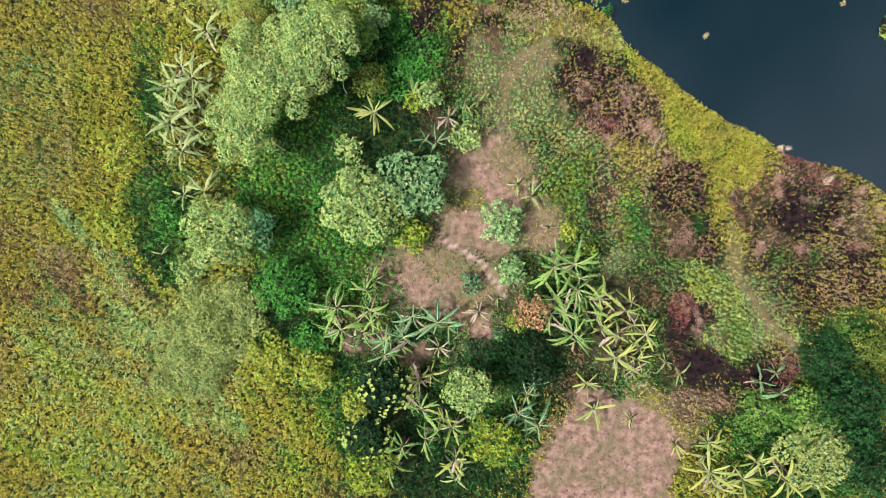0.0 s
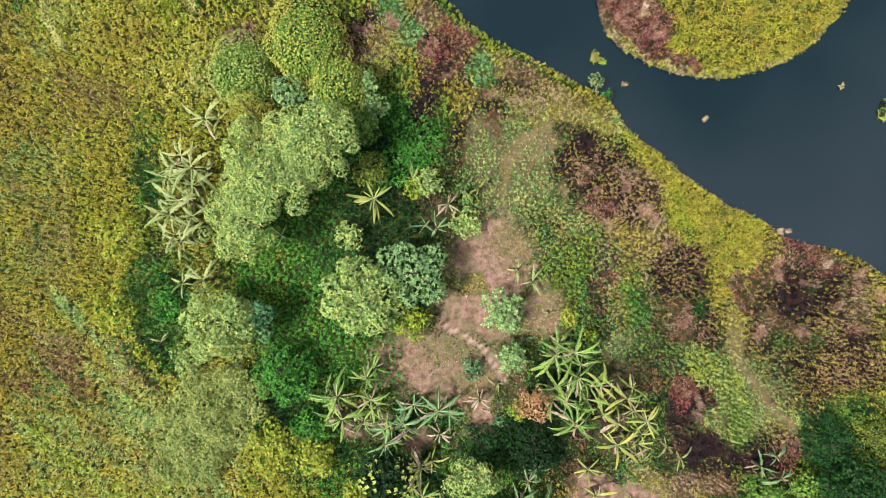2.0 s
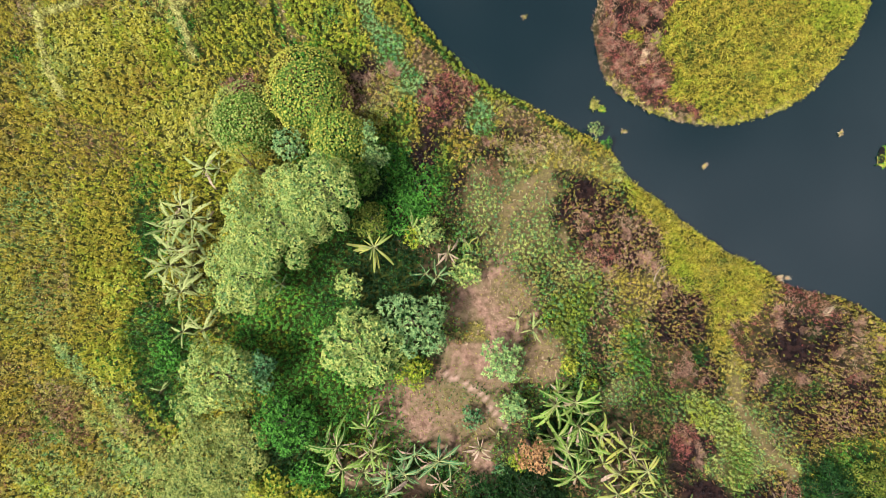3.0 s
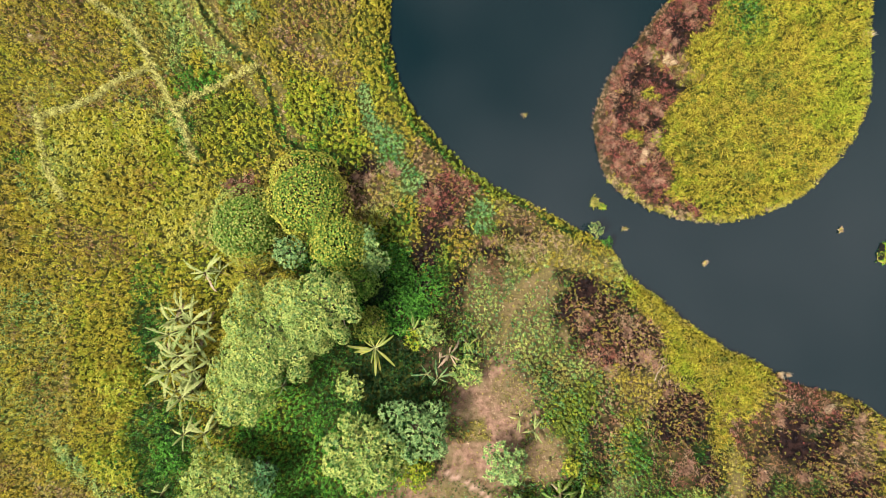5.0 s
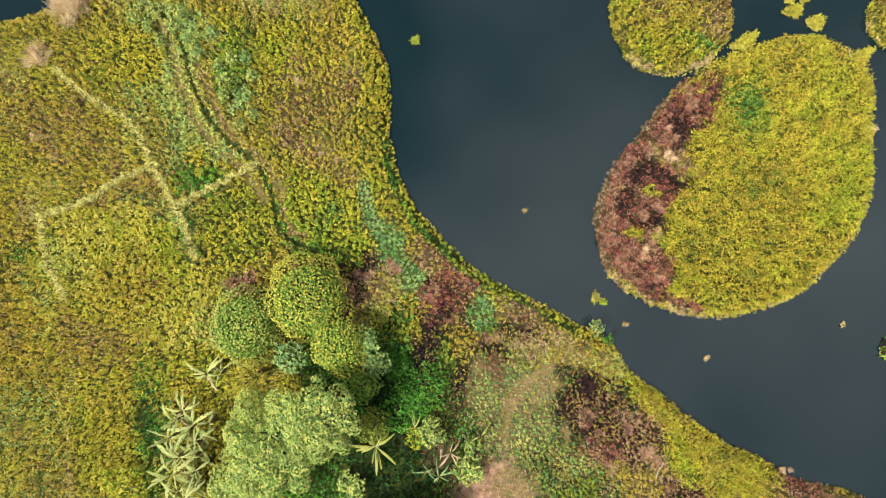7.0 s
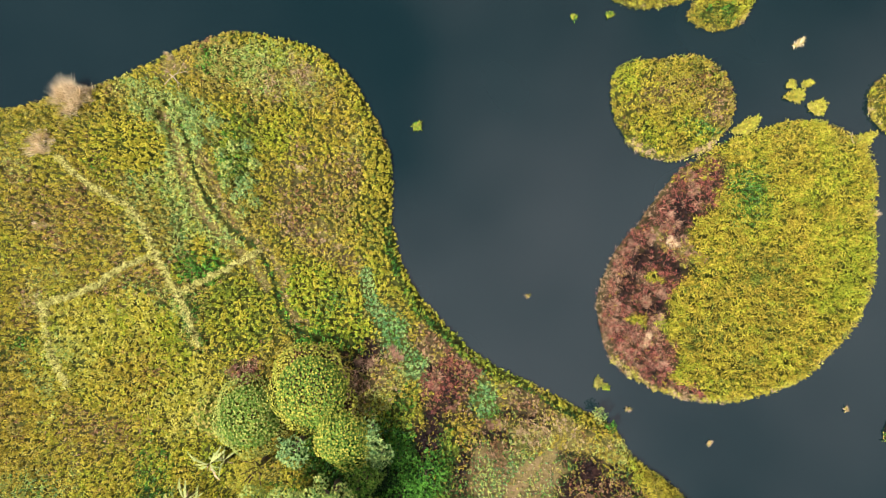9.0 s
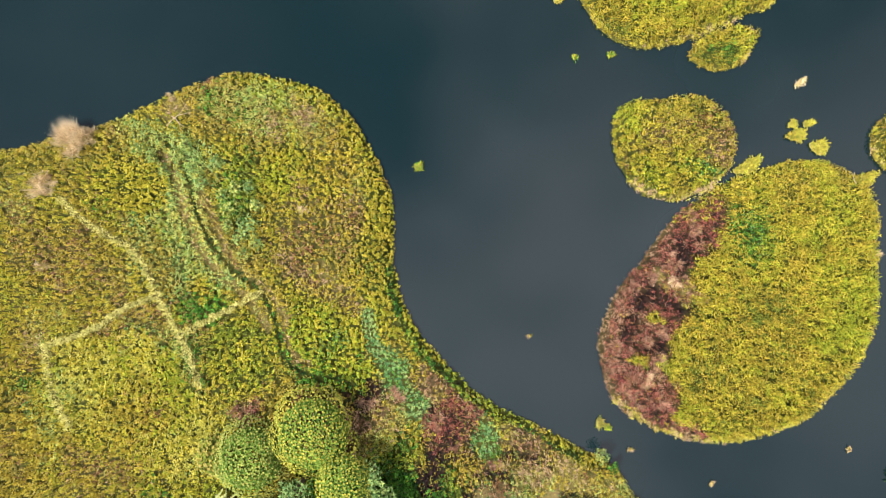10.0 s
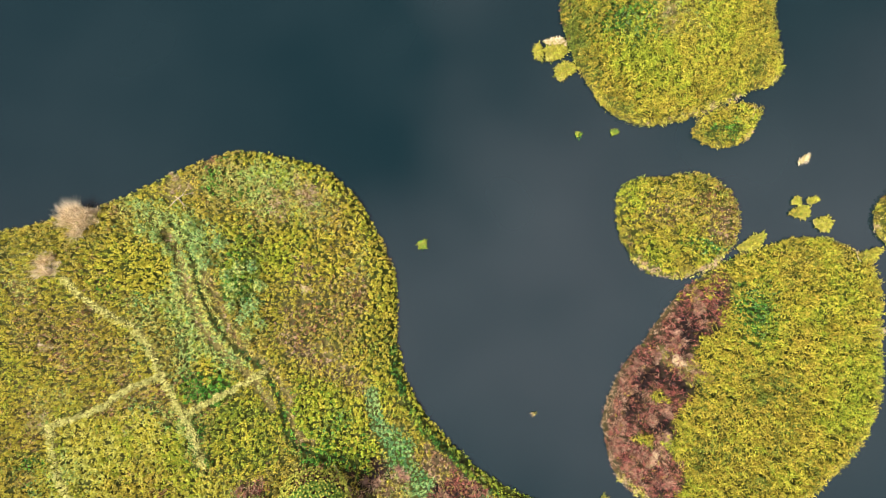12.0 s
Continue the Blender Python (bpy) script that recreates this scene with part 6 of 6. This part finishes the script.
for i, (x, y) in enumerate([(17.47, 34.09), (17.86, 32.70), (16.26, 30.93), (14.47, 29.75), (17.05, 29.34), (17.83, 28.34), (13.28, 28.96), (15.44, 25.78),
                            (12.47, 25.00), (14.05, 25.19), (11.87, 23.62), (15.04, 23.60), (13.25, 22.82), (12.45, 21.84), (14.82, 20.83)]):
    tussock(x, y, 0.55 + 0.12 * (i % 3), 0.5, "pink", "withered pinkish grass tussock on scorched ground", blades=200, seed=40 + i)
for i, (x, y) in enumerate([(10.43, 11.26), (13.43, 10.10), (12.07, 7.31), (14.84, 8.13), (16.06, 5.96), (17.52, 0.60), (24.04, 4.25), (26.43, 3.67), (28.05, 1.90),
                            (25.69, -0.11), (29.61, 3.90), (22.91, -0.54), (11.25, 9.68), (17.99, -4.57), (18.40, -5.76), (-0.35, 19.51), (0.64, 17.92), (3.62, 16.53), (-3.53, 21.29),
                            (-5.51, 21.09), (-14.60, 20.50), (30.07, -0.07), (31.03, 2.32)]):
    tussock(x, y, 0.5 + 0.12 * (i % 4), 0.45, "pink", "withered pinkish grass tussock on scorched ground", blades=180, seed=60 + i)


# ---- floating plants and small islets ----
def mat_islet(x, y, rx, ry, turn, leaf, label, seed, tall=0.45, blades=None):
    """A small raft of water plants: a root mat with a dense head of blades."""
    rng = np.random.default_rng(900 + seed)
    ob = tagged(new("floating_plant_raft"), label, "water plants", "plant rafts on the lake")
    ob.location = (x, y, 0.0)
    ob.rotation_euler[2] = radians(turn)
    n = 26
    wob = 1 + 0.16 * np.sin(np.arange(n) * 3 * 2 * math.pi / n + seed) + 0.07 * rng.normal(0, 1, n)
    a = np.arange(n) * 2 * math.pi / n
    rim = np.stack((rx * wob * np.cos(a), ry * wob * np.sin(a)), -1)
    V = [(*p, -0.12) for p in rim] + [(*(p * 0.96), 0.05) for p in rim] + [(*(p * 0.5), 0.12) for p in rim]
    F = [(r * n + i, r * n + (i + 1) % n, (r + 1) * n + (i + 1) % n, (r + 1) * n + i) for r in (0, 1) for i in range(n)]
    for i in range(0, n // 2 - 1):
        F.append((2 * n + i, 2 * n + i + 1, 2 * n + n - 2 - i, 2 * n + n - 1 - i))
    part("root_mat", solid("root_mat", V, F, LEAF["olive"]), ob)
    m = blades * 2 if blades else int(620 * rx * ry) + 60
    t, r = rng.uniform(0, 2 * math.pi, m), np.sqrt(rng.random(m))
    edge = np.interp(t, np.append(a, 2 * math.pi), np.append(wob, wob[0])) * rng.uniform(0.8, 1.12, m)
    lump = 0.45 + 0.9 * lattice(x + rx * np.cos(t) * r, y + ry * np.sin(t) * r, 0.3, seed)
    p = np.stack((rx * edge * r * np.cos(t), ry * edge * r * np.sin(t), 0.05 + tall * lump * (1 - r ** 3) * rng.uniform(0.3, 1.2, m)), -1)
    w = rng.uniform(0, 2 * math.pi, m)
    way = unit(np.stack((np.cos(w) + 0.8 * np.cos(t) * r, np.sin(w) + 0.8 * np.sin(t) * r, rng.uniform(-0.1, 0.9, m)), -1))
    up = unit(np.stack((rng.normal(0, 0.5, m), rng.normal(0, 0.5, m), np.ones(m)), -1))
    V, F = leaf_blades(p, way, up, rng.uniform(0.14, 0.30, m), rng.uniform(0.05, 0.085, m))
    V[:, 2] = np.maximum(V[:, 2], 0.015)
    # a random third of the leaves takes the second tone, as mottle
    cut = int(m * 0.68)
    part("foliage", solid("foliage", V[:cut * 4], F[:cut], LEAF[leaf]), ob)
    part("inner_leaves", solid("inner_leaves", V[cut * 4:], F[cut:] - cut * 4, LEAF[SHADE_TONE.get(leaf, "olive")]), ob)
    return ob


RAFT = "small raft of yellow-green water plants on the lake"
mat_islet(25.38, 39.78, 0.40, 0.48, 20, "saffron", RAFT, 1)
mat_islet(26.00, 40.60, 0.38, 0.22, 15, "saffron", RAFT, 2)
mat_islet(24.80, 39.69, 0.34, 0.24, -20, "gold", RAFT, 3)
mat_islet(24.86, 40.55, 0.24, 0.26, 0, "saffron", RAFT, 4)
mat_islet(26.77, 38.93, 0.62, 0.52, -10, "saffron", "rounded raft of yellow-green water plants", 5, 0.6)
mat_islet(21.70, 37.57, 1.0, 0.45, 28, "saffron", "long raft of yellow-green water plants between islands", 6)
mat_islet(30.12, 36.65, 0.95, 0.42, 25, "saffron", "long raft of water plants with dry stalks", 7)
mat_islet(7.82, 51.31, 0.85, 0.55, 10, "saffron", "cluster of yellow-green water plants beside the island", 8)
mat_islet(8.49, 50.02, 0.85, 0.55, 30, "saffron", "rounded raft of water plants beside the island", 9)
mat_islet(7.90, 52.03, 0.75, 0.25, -5, "bleached", "pale dry raft of water plants beside the island", 10)
mat_islet(6.61, 51.32, 0.28, 0.6, 10, "saffron", RAFT, 11)
mat_islet(25.48, 43.53, 0.42, 0.18, 40, "bleached", "pale straw-coloured floating bundle of dead stalks", 12, 0.2)
mat_islet(-1.75, 37.69, 0.34, 0.28, 30, "lime", "small floating patch of green water plants", 13, 0.15, 34)
mat_islet(11.97, 45.54, 0.22, 0.18, 0, "lime", "tiny floating patch of green water plants", 14, 0.1, 18)
mat_islet(9.43, 45.44, 0.22, 0.16, 50, "lime", "tiny floating patch of green water plants", 15, 0.1, 16)
mat_islet(11.08, 19.32, 0.30, 0.40, 20, "olive", "small floating patch of sparse water plants", 16, 0.15, 40)
mat_islet(11.64, 19.08, 0.20, 0.20, 20, "lime", "small floating patch of sparse water plants", 17, 0.12, 20)
mat_islet(13.20, 17.46, 0.16, 0.10, 10, "straw", "scrap of dry floating stalks", 18, 0.06, 10)
mat_islet(19.00, 15.04, 0.14, 0.09, 70, "straw", "scrap of dry floating stalks", 19, 0.06, 10)
mat_islet(28.73, 17.39, 0.13, 0.10, 70, "straw", "scrap of dry floating stalks", 20, 0.06, 10)
mat_islet(6.02, 25.58, 0.13, 0.10, 20, "straw", "scrap of dry floating stalks", 21, 0.06, 10)
mat_islet(32.34, 15.69, 0.9, 0.8, 0, "lime", "raft of green water plants at the lake's open side", 22)


# ---- fallen wood ----
def branch(x, y, length, turn, seed, lift=0.55):
    rng = np.random.default_rng(1200 + seed)
    pts = [(length * (s - 0.5), rng.normal(0, 0.04) + 0.5 * length * s * (1 - s), rng.normal(0, 0.03)) for s in (0, 0.3, 0.6, 1)]
    pieces = [tube(pts, [0.032, 0.028, 0.022, 0.010], 6)]
    pieces.append(tube([pts[2], (pts[2][0] + 0.3 * length, 0.22 * length, 0.05), (pts[2][0] + 0.42 * length, 0.30 * length, 0.02)], [0.018, 0.013, 0.006], 5))
    ob = tagged(new("fallen_branch", solid("fallen_branch", *joined(pieces), DEADWOOD)), "bleached fallen branch lying on the weeds", "branch")
    ob.location, ob.rotation_euler[2] = (x, y, ground_at(x, y) + lift), radians(turn)
    return ob


branch(-18.53, 40.95, 1.9, 32, 1)
branch(-18.69, 40.71, 1.2, -55, 2, 0.5)
branch(15.52, 7.41, 1.6, 50, 3)
branch(-6.50, 11.07, 1.4, 100, 4)
branch(21.70, 46.75, 0.9, 70, 5, 0.4)
branch(29.05, 36.63, 0.9, 100, 6, 0.4)

# an unidentified black shape beside the outer raft, built as a short tube
pieces = [tube([(-0.55, 0, 0.05), (-0.2, 0.04, 0.07), (0.2, 0.02, 0.07), (0.6, -0.03, 0.04)], [0.20, 0.23, 0.22, 0.17], 9)]
log = tagged(new("black_shape", solid("black_shape", *joined(pieces), bark("black_shape_skin", (0.012, 0.010, 0.009), (0.005, 0.005, 0.005)))), "short black shape of unknown kind beside water plants", "log")
log.location, log.rotation_euler[2] = (31.73, 15.75, -0.02), radians(85)
